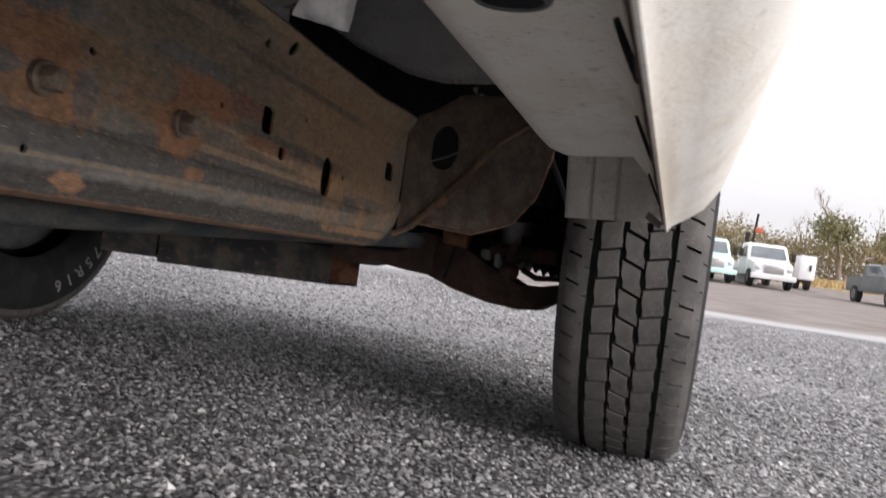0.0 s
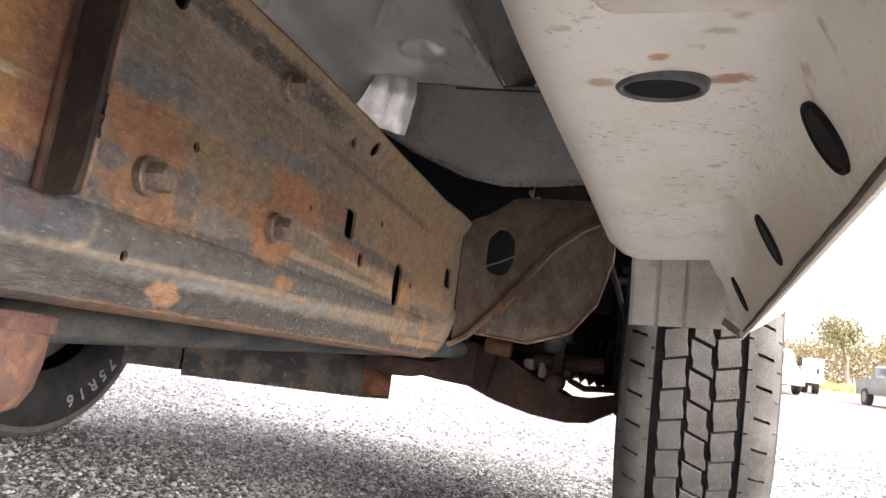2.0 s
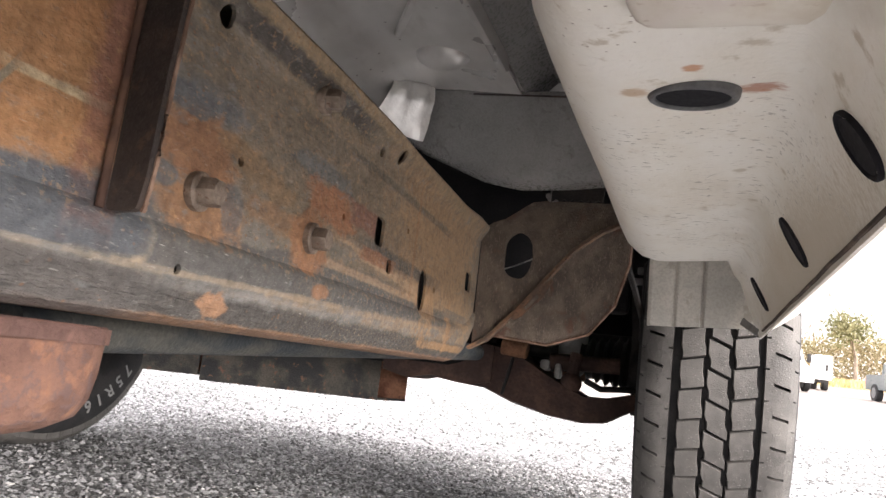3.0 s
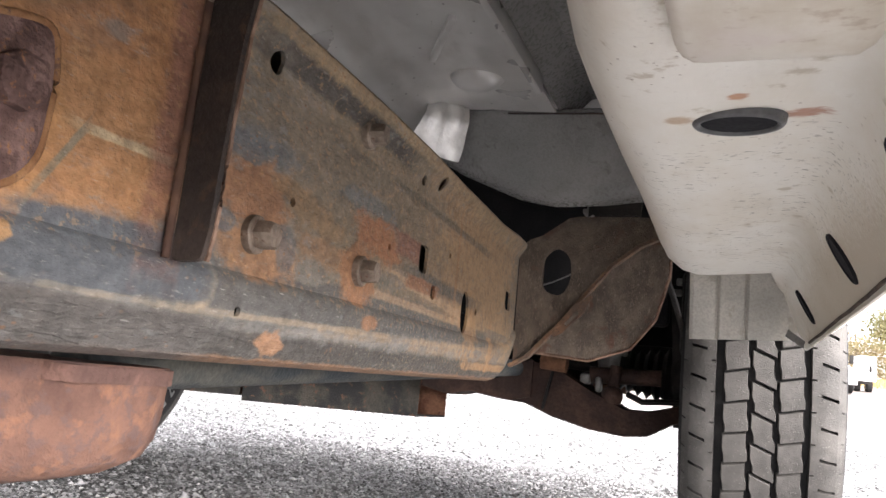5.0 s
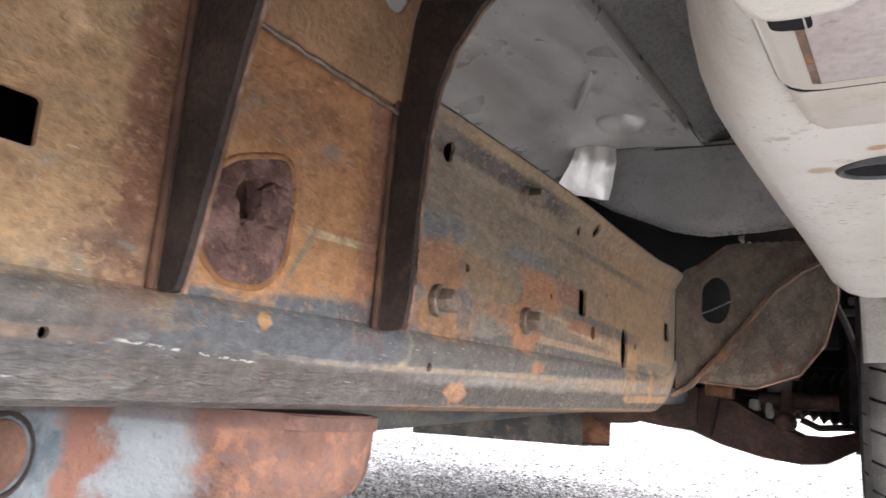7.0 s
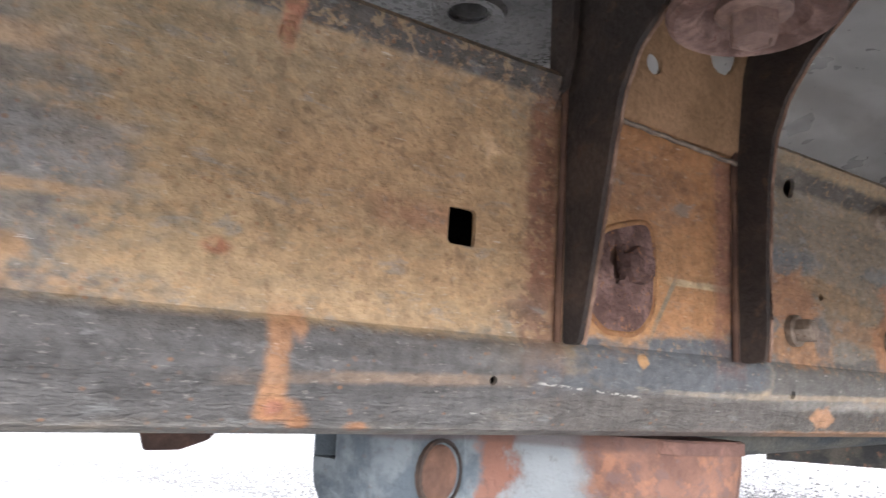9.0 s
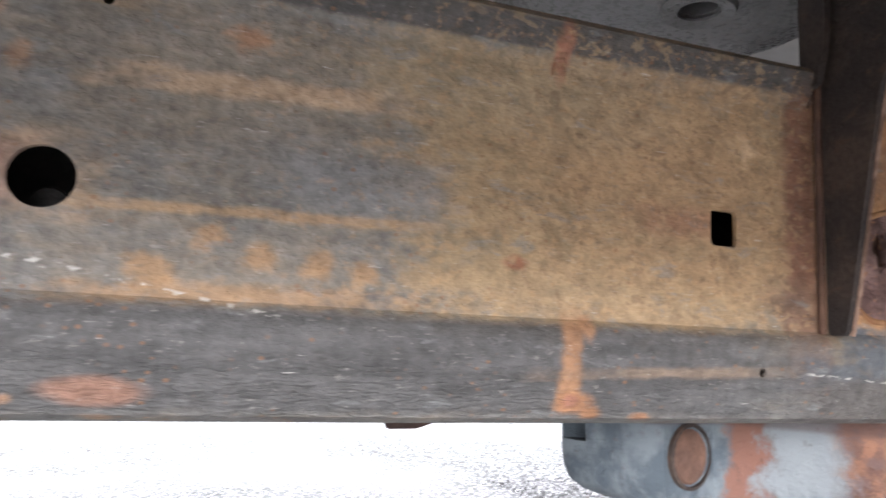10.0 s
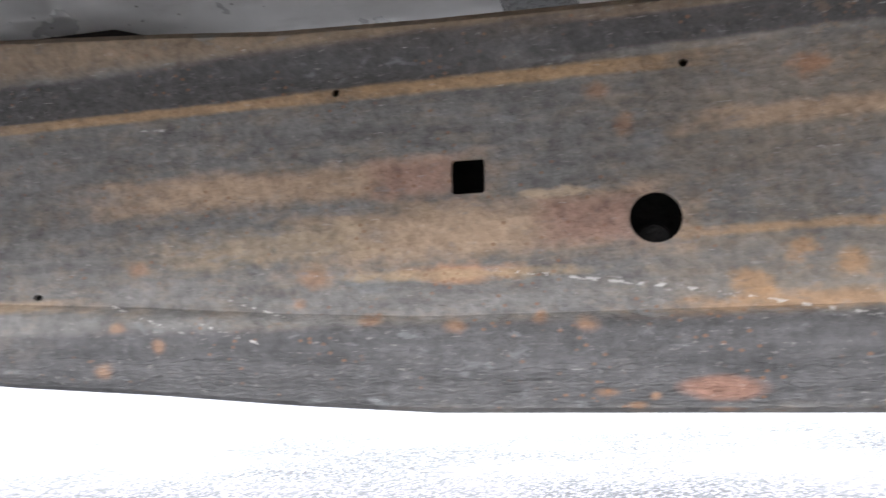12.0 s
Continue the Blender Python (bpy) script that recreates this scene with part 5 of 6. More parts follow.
def rocker():
    """The painted sill: underside, sloping outer face down to the pinch seam, and the outer skin."""
    under = [(-0.213, 0.72), (-0.212, 0.57), (-0.2095, 0.538), (-0.2035, 0.511), (-0.193, 0.492), (-0.179, 0.4805), (-0.162, 0.4755), (-0.145, 0.4755), (-0.075, 0.481), (-0.064, 0.479), (-0.056, 0.470), (-0.034, 0.424), (-0.029, 0.412), (-0.026, 0.402)]
    skin = [(-0.0235, 0.402), (-0.0185, 0.411), (0.0, 0.423), (0.021, 0.440), (0.040, 0.469), (0.054, 0.509), (0.066, 0.555), (0.074, 0.62), (0.077, 0.70), (0.072, 0.78), (-0.10, 0.78), (-0.20, 0.76)]
    bm = bmesh.new()
    loop = under + skin
    rings = []
    waist = [(-0.1, 0.047), (0.12, 0.043), (0.19, 0.035), (0.24, 0.0255), (0.287, 0.0145), (0.345, 0.003), (0.40, -0.002), (0.46, -0.003), (0.60, -0.002), (0.72, 0.0)]
    for y, s in ((-2.2, 0.0), (-1.0, 0.0), (-0.1, 0.0), (0.06, 0.0), (0.12, 0.0), (0.19, 0.0), (0.24, 0.0), (0.287, 0.0), (0.315, 0.0), (0.345, 0.0), (0.40, 0.0), (0.46, 0.0), (0.60, 0.0), (0.72, 0.0), (0.9, 0.0), (0.955, 0.0), (0.985, 0.002), (0.998, 0.007), (1.003, 0.016)):
        slim = smooth_at(waist, y)
        ring = []
        for x, z in loop:
            inside = (x, z) in under[:9]
            pull = slim * min(1.0, max(0.0, (-0.15 - x) / 0.05)) if inside else 0.0
            ring.append(Vector((x + pull + (s if inside and x < -0.15 else 0), y + (0.10 if not inside and y > 0.9 and x > -0.05 else 0.06 if x > -0.07 and y > 0.9 else 0), z + (s if inside else 0))))
        rings.append(ring)
    loft(bm, rings)
    sill = part("rocker_panel", bm, SILL, truck, "white rocker panel, underside scuffed and freckled with rust", 50.0)
    # a ramped ledge drops from the underside further back, and a lapped panel follows beyond its gap
    bm = bmesh.new()
    ring = lambda y, x, b: [Vector((px, y, pz)) for px, pz in ((x, 0.482), (x, b + 0.007), (x + 0.002, b + 0.003), (x + 0.007, b), (-0.072, b), (-0.066, b + 0.004), (-0.066, 0.482))]
    loft(bm, [ring(*r) for r in ((0.2535, -0.1450, 0.4540), (0.30, -0.1455, 0.4605), (0.325, -0.1455, 0.4648), (0.338, -0.1445, 0.4680), (0.346, -0.1405, 0.4712), (0.351, -0.134, 0.4750), (0.354, -0.124, 0.4800))])
    part("sill_ledge", bm, CREAM, sill, "yellowed ledge of the sill", 50.0)
    # black slab in place of the shade inside the gap
    bm = bmesh.new()
    slab(bm, rounded([(-0.1425, -1.2, 0.4537), (-0.068, -1.2, 0.4537), (-0.068, 0.2534, 0.4537), (-0.1425, 0.2534, 0.4537)], 0.012, 4), (0, 0, 1), 0.010)
    part("gap_shade", bm, RUBBER_GAP_BLACK, sill)
    bm = bmesh.new()
    lap = []
    for grow, z in ((0.0, 0.4575), (0.0, 0.4545), (-0.0015, 0.4526)):
        lap.append([p + Vector((0, 0, z)) for p in rounded([(-0.1445 - grow, -1.2, 0), (-0.068, -1.2, 0), (-0.068, 0.2512 + grow, 0), (-0.1445 - grow, 0.2512 + grow, 0)], 0.018, 5)])
    loft(bm, lap)
    part("lapped_lip", bm, CREAM, sill, "cream lip of a lapped panel", 45.0)
    bm = bmesh.new()
    block(bm, -0.1295, -0.068, -1.2, 0.2400, 0.4510, 0.4530, 0.0006)
    part("lapped_panel", bm, PANEL, sill, "lapped pinkish-grey panel with rusty edges")
    bm = bmesh.new()
    block(bm, -0.1325, -0.1292, -1.2, 0.2405, 0.4514, 0.4530, 0.0005)
    block(bm, -0.1310, -0.068, 0.2396, 0.2412, 0.4514, 0.4530, 0.0005)
    part("rusty_edge", bm, EDGE_RUST, sill)
    # the slot is a black plate, its shade given as colour
    bm = bmesh.new()
    slab(bm, rounded([(-0.1395, 0.150, 0.4522), (-0.1265, 0.150, 0.4508), (-0.1265, 0.1935, 0.4508), (-0.1395, 0.1935, 0.4522)], 0.004, 3), (0, 0, 1), 0.002)
    part("slot_shade", bm, RUBBER_GAP_BLACK, sill, "black plate standing for a shaded open slot in the lapped panel")
    bm = bmesh.new()
    loft(bm, [[p + Vector((0, 0, z)) for p in rounded([(-0.1450 + k, -1.2, 0), (-0.108 - k, -1.2, 0), (-0.108 - k, 0.1775 - k, 0), (-0.1450 + k, 0.1775 - k, 0)], 0.014, 5)] for k, z in ((0.0, 0.476), (0.0, 0.4490), (0.0015, 0.4465), (0.005, 0.4455))])
    part("white_lip", bm, SILL, sill, "thick white lip behind the slot", 45.0)
    # drain plugs
    for x, y, z, m, rx, ry in ((-0.118, 0.439, 0.4765, None, 0.025, 0.018), (-0.041, 0.400, 0.436, "side", 0.021, 0.0145), (-0.041, 0.635, 0.4375, "side", 0.0225, 0.0135), (-0.041, 0.93, 0.4375, "side", 0.0215, 0.013)):
        away = Vector((0, 0, -1)) if m is None else Vector((-0.9, 0, -0.43)).normalized()
        f = Matrix.Translation((x, y, z)) @ away.to_track_quat("Z", "Y").to_matrix().to_4x4()
        rim, cup = bmesh.new(), bmesh.new()

        def oval(r, h):
            pts = []
            for i in range(28):
                v = f.to_3x3() @ Vector((math.cos(i * math.tau / 28), math.sin(i * math.tau / 28), 0))
                flat = Vector((v.x, 0, v.z)) * rx + Vector((0, v.y, 0)) * ry
                pts.append(f.translation + flat * r + Vector((0, 0.35 * flat.z, 0)) * r + away * h)
            return pts
        if m is None:
            loft(rim, [oval(1.03, -0.003), oval(1.0, 0.0012), oval(0.95, 0.0026), oval(0.89, 0.0028), oval(0.84, 0.0022), oval(0.81, 0.0006), oval(0.80, -0.003)], True, False)
        else:
            loft(rim, [oval(1.0, -0.003), oval(1.0, 0.0012), oval(0.95, 0.002), oval(0.90, 0.0016), oval(0.86, 0.0008), oval(0.80, -0.001)], True, False)
        p = part("drain_plug", rim, PLUG_RIM if m is None else RUBBER_GAP_BLACK, sill, "dark rubber drain plug with a raised rim" if m is None else "oval black rubber drain plug", 50.0)
        loft(cup, [oval(0.82, 0.0009), oval(0.7, 0.0008), oval(0.4, 0.0007)])
        part("plug_face", cup, RUBBER_GAP_BLACK, sill)
    # dirt packed along the pinch seam, and the folded tab at its front tip
    bm = bmesh.new()
    pipe(bm, [(-0.0280 + 0.0003 * math.sin(i * 1.9), -2.0 + i * 0.03, 0.4060 + 0.0004 * math.sin(i * 0.83)) for i in range(102)], 0.0016, 6)
    part("seam_dirt", bm, SEAM, sill, "dark packed dirt in the pinch seam")
    bm = bmesh.new()
    slab(bm, [(-0.050, 1.058, 0.424), (-0.030, 1.058, 0.410), (-0.033, 1.05, 0.400), (-0.054, 1.05, 0.414)], (0, 1, 0), 0.002)
    part("folded_tab", bm, SILL_GREY, sill)
    # splash shield below the front end
    bm = bmesh.new()
    cols = [(-0.173, 0.0), (-0.168, -0.003), (-0.140, 0.0), (-0.137, 0.005), (-0.133, 0.0), (-0.103, 0.0), (-0.10, 0.005), (-0.096, 0.0), (-0.03, 0.0)]
    sheet(bm, [[Vector((x, 1.075 + d + k, z + (x + 0.17) * 0.06)) for x, d in cols] for z, k in ((0.56, -0.03), (0.50, 0.0), (0.45, 0.03), (0.408, 0.05))], (0, 0.003, 0))
    part("splash_shield", bm, SHIELD, truck, "grey ribbed splash shield ahead of the sill", 30.0)


rocker()


def body_shell():
    """Outer body above what is seen: closes the cab, bonnet and bed so that the underside lies in shade."""
    def shell(name, outline, x0, x1, label=""):
        bm = bmesh.new()
        pts = [Vector((0, y, z)) for y, z in outline]
        loft(bm, [[Vector((x, p.y, p.z + d)) for p in pts] for x, d in ((x0, 0), (x0 + 0.04, 0.015), (x1 - 0.04, 0.015), (x1, 0))])
        part(name, bm, BODY_WHITE, truck, label)
    shell("cab_body", [(-1.5, 0.71), (1.0, 0.71), (1.0, 1.15), (0.35, 1.75), (0.0, 1.82), (-1.3, 1.82), (-1.5, 1.2)], -1.90, 0.06, "white cab body")
    shell("bonnet", [(1.02, 0.80), (2.50, 0.80), (2.52, 1.05), (2.35, 1.18), (1.02, 1.22)], -1.90, 0.06, "white bonnet and wings")
    shell("front_bumper", [(2.36, 0.46), (2.56, 0.46), (2.60, 0.56), (2.56, 0.72), (2.36, 0.72)], -1.90, 0.06)
    shell("cargo_bed", [(-3.7, 0.62), (-1.55, 0.62), (-1.55, 1.30), (-3.7, 1.30)], -1.90, 0.06, "white cargo bed")
    # closing sheets added round the wheel housing, its shade put into their colour
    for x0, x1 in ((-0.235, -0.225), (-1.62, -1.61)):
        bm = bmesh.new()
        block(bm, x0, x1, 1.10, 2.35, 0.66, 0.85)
        part("inner_wing", bm, CAVITY_BLACK, truck)
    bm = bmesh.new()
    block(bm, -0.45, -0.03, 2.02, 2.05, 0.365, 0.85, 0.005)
    part("wheel_house_front", bm, CAVITY_BLACK, truck)
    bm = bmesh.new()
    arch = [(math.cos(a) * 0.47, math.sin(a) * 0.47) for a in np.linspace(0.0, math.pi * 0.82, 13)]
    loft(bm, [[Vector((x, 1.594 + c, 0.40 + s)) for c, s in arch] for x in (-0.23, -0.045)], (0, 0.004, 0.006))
    part("wheel_arch_liner", bm, CAVITY_BLACK, truck)


body_shell()


def left_side():
    """The other side of the truck, as far as it closes the underside."""
    bm = bmesh.new()
    loft(bm, [[Vector((-1.84 - x, y, z)) for x, z in ((-0.352, 0.31), (-0.352, 0.50), (-0.437, 0.50), (-0.437, 0.31))] for y in (-2.2, 1.03)])
    part("frame_rail", bm, RUST_DARK, truck)
    bm = bmesh.new()
    loft(bm, [[Vector((-1.84 - x, y, z)) for x, z in ((-0.21, 0.7), (-0.19, 0.477), (-0.06, 0.477), (-0.03, 0.41), (0.04, 0.475), (0.07, 0.7))] for y in (-2.2, 1.05)])
    part("rocker_panel", bm, BODY_WHITE, truck)


left_side()


# ---- wheels ----
def tyre_mesh():
    """Tread of five ribs: slit shoulders, two straight and two stepped grooves; round sidewalls."""
    R, W = 0.384, 0.120
    bm = bmesh.new()
    n = 150
    prof = [(0.205, -0.095), (0.215, -0.108), (0.255, -0.119), (0.30, -W), (0.325, -0.118), (0.343, -0.113), (0.352, -0.107), (0.358, -0.099), (R - 0.017, -0.085), (R - 0.013, -0.04), (R - 0.012, 0.0), (R - 0.013, 0.04), (R - 0.017, 0.085),
            (0.358, 0.099), (0.352, 0.107), (0.343, 0.113), (0.325, 0.118), (0.30, W), (0.255, 0.119), (0.215, 0.108), (0.205, 0.095)]
    loft(bm, [[Vector((x, r * math.cos(a), r * math.sin(a))) for r, x in prof] for a in np.linspace(0, math.tau, n, endpoint=False)] + [], False, False)
    vs = list(bm.verts)
    k = len(prof)
    for i in range(k - 1):
        bm.faces.new((vs[(n - 1) * k + i], vs[(n - 1) * k + i + 1], vs[i + 1], vs[i]))

    def crown(x):
        return R - 0.65 * x * x - max(0.0, abs(x) - 0.09) ** 1.5 * 5.0

    carcass, bm = bm, bmesh.new()

    def lump(x0, x1, a0, a1, skew, bow=0.0, deep=0.014, steps=3, gap=0.0008, cols=2, drop=0.0008):
        """One tread block, chamfered at its top edges."""
        xs = np.linspace(x0, x1, cols + 1)
        tops, feet = [], []
        for i in range(steps + 1):
            t = i / steps
            for x in xs:
                u = (x - x0) / (x1 - x0)
                a = a0 + (a1 - a0) * t + skew * (u - 0.5)
                shift = bow * (0.5 if t > 0.5 else -0.5)
                tops.append((x + shift, a))
        def ring(r_off, grow):
            out = []
            edge = [(i, 0) for i in range(steps + 1)] + [(steps, j) for j in range(1, cols + 1)] + [(i, cols) for i in range(steps - 1, -1, -1)] + [(0, j) for j in range(cols - 1, 0, -1)]
            cx, ca = (x0 + x1) / 2, (a0 + a1) / 2
            for i, j in edge:
                x, a = tops[i * (cols + 1) + j]
                x, a = cx + (x - cx) * (1 - grow / (x1 - x0) * 2), ca + (a - ca) * (1 - grow / ((a1 - a0) * R) * 2)
                r = crown(x) + r_off
                out.append(bm.verts.new((x, r * math.cos(a), r * math.sin(a))))
            return out, edge
        low, edge = ring(-deep, -0.0008)
        mid, _ = ring(-drop, 0.0)
        top, _ = ring(0.0, gap)
        for p, q in ((low, mid), (mid, top)):
            for i in range(len(p)):
                j = (i + 1) % len(p)
                bm.faces.new((p[i], p[j], q[j], q[i]))
        at = dict(zip(edge, top))
        cx, ca = (x0 + x1) / 2, (a0 + a1) / 2
        for i in range(1, steps):
            for j in range(1, cols):
                x, a = tops[i * (cols + 1) + j]
                at[(i, j)] = bm.verts.new((x, crown(x) * math.cos(a), crown(x) * math.sin(a)))
        for i in range(steps):
            for j in range(cols):
                bm.faces.new((at[(i, j)], at[(i, j + 1)], at[(i + 1, j + 1)], at[(i + 1, j)]))

    step = math.tau / PITCHES
    cutw = 0.0042 / R
    # one block of each row: the outer two rows lean one way, the middle row the other
    rows = []
    for x0, x1, off, skew, bow in ((-0.0515, -0.0195, 0.0, -0.018, 0.0026), (-0.0120, 0.0165, 0.42, 0.032, 0.0040), (0.0240, 0.0555, 0.15, -0.018, 0.0026)):
        lump(x0, x1, off * step + cutw / 2, (off + 1) * step - cutw / 2, skew, bow, steps=4, gap=0.0005)
        rows.append(mesh_of(bm, "tread_block", 40.0))
        bm = bmesh.new()
    # shoulders: a notched inner strip, a slit middle and an outer strip with short lugs
    shoulders = []
    notch = 0.0026 / R
    for s, off in ((-1, 0.25), (1, 0.6)):
        for i in range(PITCHES):
            c = (i + off) * step
            for u, v, a0, a1, skew, cols in ((0.0655, 0.0715, c + 0.5 * step + notch / 2, c + 1.5 * step - notch / 2, 0.0, 1), (0.0715, 0.0780, c, c + step, 0.0, 1), (0.0780, 0.1010, c + 0.0050 / R, c + step, 0.018, 2),
                                             (0.1010, 0.1060, c, c + step, 0.0, 1), (0.1060, 0.1120, c + 0.5 * step + notch / 2, c + 1.5 * step - notch / 2, 0.006, 1)):
                x0, x1 = sorted((s * u, s * v))
                lump(x0, x1, a0, a1, skew, 0.0, gap=0.0, cols=cols, steps=2, drop=0.00002)
        shoulders.append(mesh_of(bm, "tread_shoulder", 40.0))
        bm = bmesh.new()
    bm.free()
    return mesh_of(carcass, "tyre", 40.0), shoulders, rows


PITCHES = 52
TYRE_MESH, SHOULDERS, TREAD_ROWS = tyre_mesh()
TYRE_MESH.materials.append(TYRE_SIDE)
for me in SHOULDERS + TREAD_ROWS:
    me.materials.append(TYRE)


def wheel(x, turn, label):
    hub = new("wheel")
    hub.parent = truck
    hub.matrix_local = pose(x, 1.594, 0.374, 0, 0, turn)
    hub["label"] = label
    t = new("tyre", TYRE_MESH)
    t.parent = hub
    t["label"] = "dusty black all-season tyre, worn tread with stone grit"
    for me in SHOULDERS:
        tagged(new("tread_shoulder", me), kind="stuff").parent = hub
    for me in TREAD_ROWS:
        for k in range(PITCHES):
            b = new("tread_block", me)
            b.parent = hub
            b.matrix_local = Matrix.Rotation(k * math.tau / PITCHES, 4, "X")
    bm = bmesh.new()
    m = Matrix.Rotation(radians(90), 4, "Y")
    turned(bm, [(0.206, -0.095), (0.214, -0.098), (0.214, -0.092), (0.196, -0.085), (0.188, -0.03), (0.188, 0.05), (0.17, 0.06), (0.12, 0.055), (0.10, 0.075), (0.05, 0.075), (0.05, 0.06), (0.0005, 0.06)], m, 40, False)
    rim = part("rim", bm, WHEEL_STEEL, hub, "grey steel rim", 40.0)
    return hub


wheel(-0.072, 0.0, "wheel with a dusty all-season tyre")
far_wheel = wheel(-1.772, 0.0, "wheel with a black lettered tyre")


def raised_letters(text, r, start, size, parent):
    """Raised size letters round the inner sidewall of a tyre, tops outwards."""
    for i, ch in enumerate(text):
        cu = bpy.data.curves.new("letter", "FONT")
        cu.body, cu.size, cu.extrude, cu.offset, cu.align_x = ch, size, 0.001, 0.0009, "CENTER"
        tmp = new("letter_tmp", cu)
        me = bpy.data.meshes.new_from_object(tmp.evaluated_get(bpy.context.evaluated_depsgraph_get()))
        bpy.data.objects.remove(tmp)
        ob = new("letter", me)
        me.materials.append(LETTER)
        ob.parent = parent
        a = start - i * size * 0.86 / r
        # the letter's x runs round the wheel, its y points outwards, its z out of the sidewall
        out = Vector((0, math.cos(a), math.sin(a)))
        along = Vector((0, math.sin(a), -math.cos(a)))
        m = Matrix((along, out, along.cross(out))).transposed().to_4x4()
        ob.matrix_local = Matrix.Translation(Vector((0.1198, 0, 0)) + out * r) @ m


raised_letters("75R16", 0.286, -0.614, 0.046, far_wheel)


# ---- loose stone on the lot ----
def gravel():
    """Stone chips lying on the ground wherever it comes close to the view."""
    rnd = np.random.default_rng(7)
    base = np.array([(1, 0, 0), (-1, 0, 0), (0, 1, 0), (0, -1, 0), (0, 0, 1), (0, 0, -1)], float)
    tri = np.array([(0, 2, 4), (2, 1, 4), (1, 3, 4), (3, 0, 4), (2, 0, 5), (1, 2, 5), (3, 1, 5), (0, 3, 5)])
    spots = []
    for count, x0, x1, y0, y1, s0, s1 in ((66000, -2.3, 1.1, 0.75, 2.6, 0.0034, 0.0080), (30000, -4.5, 2.5, 2.4, 6.5, 0.005, 0.010), (1500, -2.2, 1.1, 0.75, 2.6, 0.008, 0.013)):
        p = np.stack((rnd.uniform(x0, x1, count), rnd.uniform(y0, y1, count), rnd.uniform(s0, s1, count) * rnd.uniform(0.6, 1.0, count)), 1)
        spots.append(p)
    spots = np.concatenate(spots)
    n = len(spots)
    shape = base[None] * rnd.uniform(0.6, 1.35, (n, 6, 3)) + rnd.normal(0, 0.18, (n, 6, 3))
    turn = rnd.uniform(0, math.tau, n)
    c, s = np.cos(turn)[:, None], np.sin(turn)[:, None]
    size = spots[:, 2][:, None]
    x, y, z = shape[..., 0] * size * 1.2, shape[..., 1] * size * 0.85, shape[..., 2] * size * 0.6
    v = np.stack((x * c - y * s + spots[:, 0][:, None], x * s + y * c + spots[:, 1][:, None], z + size * 0.25), -1)
    faces = (tri[None] + (np.arange(n) * 6)[:, None, None]).reshape(-1, 3)
    me = bpy.data.meshes.new("gravel")
    me.from_pydata(v.reshape(-1, 3).tolist(), [], faces.tolist())
    m = Mat("stone_chips", 0.85)
    g = m.t.nodes.new("ShaderNodeNewGeometry")
    shade = g.outputs["Random Per Island"]
    col = m.mix(m.math("POWER", shade, 1.3), (0.045, 0.045, 0.045), (0.52, 0.52, 0.527))
    col = m.mix(m.step(shade, 0.95, 0.98), col, (0.72, 0.71, 0.70))
    col = m.mix(m.math("MULTIPLY", m.noise(300.0, 3), 0.4), col, (0.09, 0.085, 0.08))
    me.materials.append(m.done(col, 0.55, m.noise(500.0, 3), 0.0008))
    ob = new("gravel", me)
    tagged(ob, "loose grey and white stone chips", "gravel", kind="stuff")


gravel()


# ---- the far side of the lot ----
WHITE_FLEET = two_tone("white_fleet_paint", (0.72, 0.73, 0.73), (0.80, 0.80, 0.80), 2.0, 0.35, bump=0.0001)
MINT_FLEET = two_tone("pale_mint_paint", (0.50, 0.72, 0.68), (0.58, 0.78, 0.74), 2.0, 0.35, bump=0.0001)
NAVY = two_tone("dark_slate_car_paint", (0.05, 0.065, 0.07), (0.075, 0.09, 0.10), 2.0, 0.3, bump=0.0001)
GLASS = two_tone("dark_window_glass", (0.10, 0.12, 0.13), (0.16, 0.18, 0.19), 1.0, 0.08, bump=0.00005)
CHROME = two_tone("dull_chrome", (0.55, 0.55, 0.55), (0.62, 0.62, 0.62), 5.0, 0.3, 0.7, 0.0002)
RED_LIFT = two_tone("red_lift_paint", (0.42, 0.10, 0.06), (0.5, 0.14, 0.08), 5.0, 0.5, bump=0.0004)
BARK = two_tone("grey_brown_bark", (0.2, 0.16, 0.13), (0.3, 0.25, 0.2), 6.0, 0.9, bump=0.01, fine=40.0)
LEAF = two_tone("winter_olive_leaves", (0.14, 0.14, 0.068), (0.24, 0.225, 0.12), 0.6, 0.8, bump=0.001, fine=20.0)
BRUSH = two_tone("dry_brush", (0.30, 0.235, 0.15), (0.22, 0.20, 0.10), 0.35, 0.9, bump=0.001, fine=20.0)
STRAW = two_tone("dry_straw_grass", (0.42, 0.31, 0.15), (0.52, 0.41, 0.22), 0.8, 0.95, bump=0.01, fine=12.0)


def far_part(name, parent, material, boxes, bevel=0.04, label=""):
    bm = bmesh.new()
    for b in boxes:
        block(bm, *b, bevel)
    return part(name, bm, material, parent, label, 40.0)


def far_wheel_at(parent, x, y, r):
    bm = bmesh.new()
    turned(bm, [(r * 0.6, -0.13), (r * 0.95, -0.13), (r, -0.09), (r, 0.09), (r * 0.95, 0.13), (r * 0.6, 0.13)], Matrix.Translation((x, y, r)) @ Matrix.Rotation(radians(90), 4, "Y"), 20)
    w = part("wheel", bm, TYRE_SIDE, parent)
    bm = bmesh.new()
    turned(bm, [(r * 0.6, -0.135), (r * 0.2, -0.10), (r * 0.2, 0.10), (r * 0.6, 0.135)], Matrix.Translation((x, y, r)) @ Matrix.Rotation(radians(90), 4, "Y"), 16)
    part("hub", bm, WHEEL_STEEL, w)


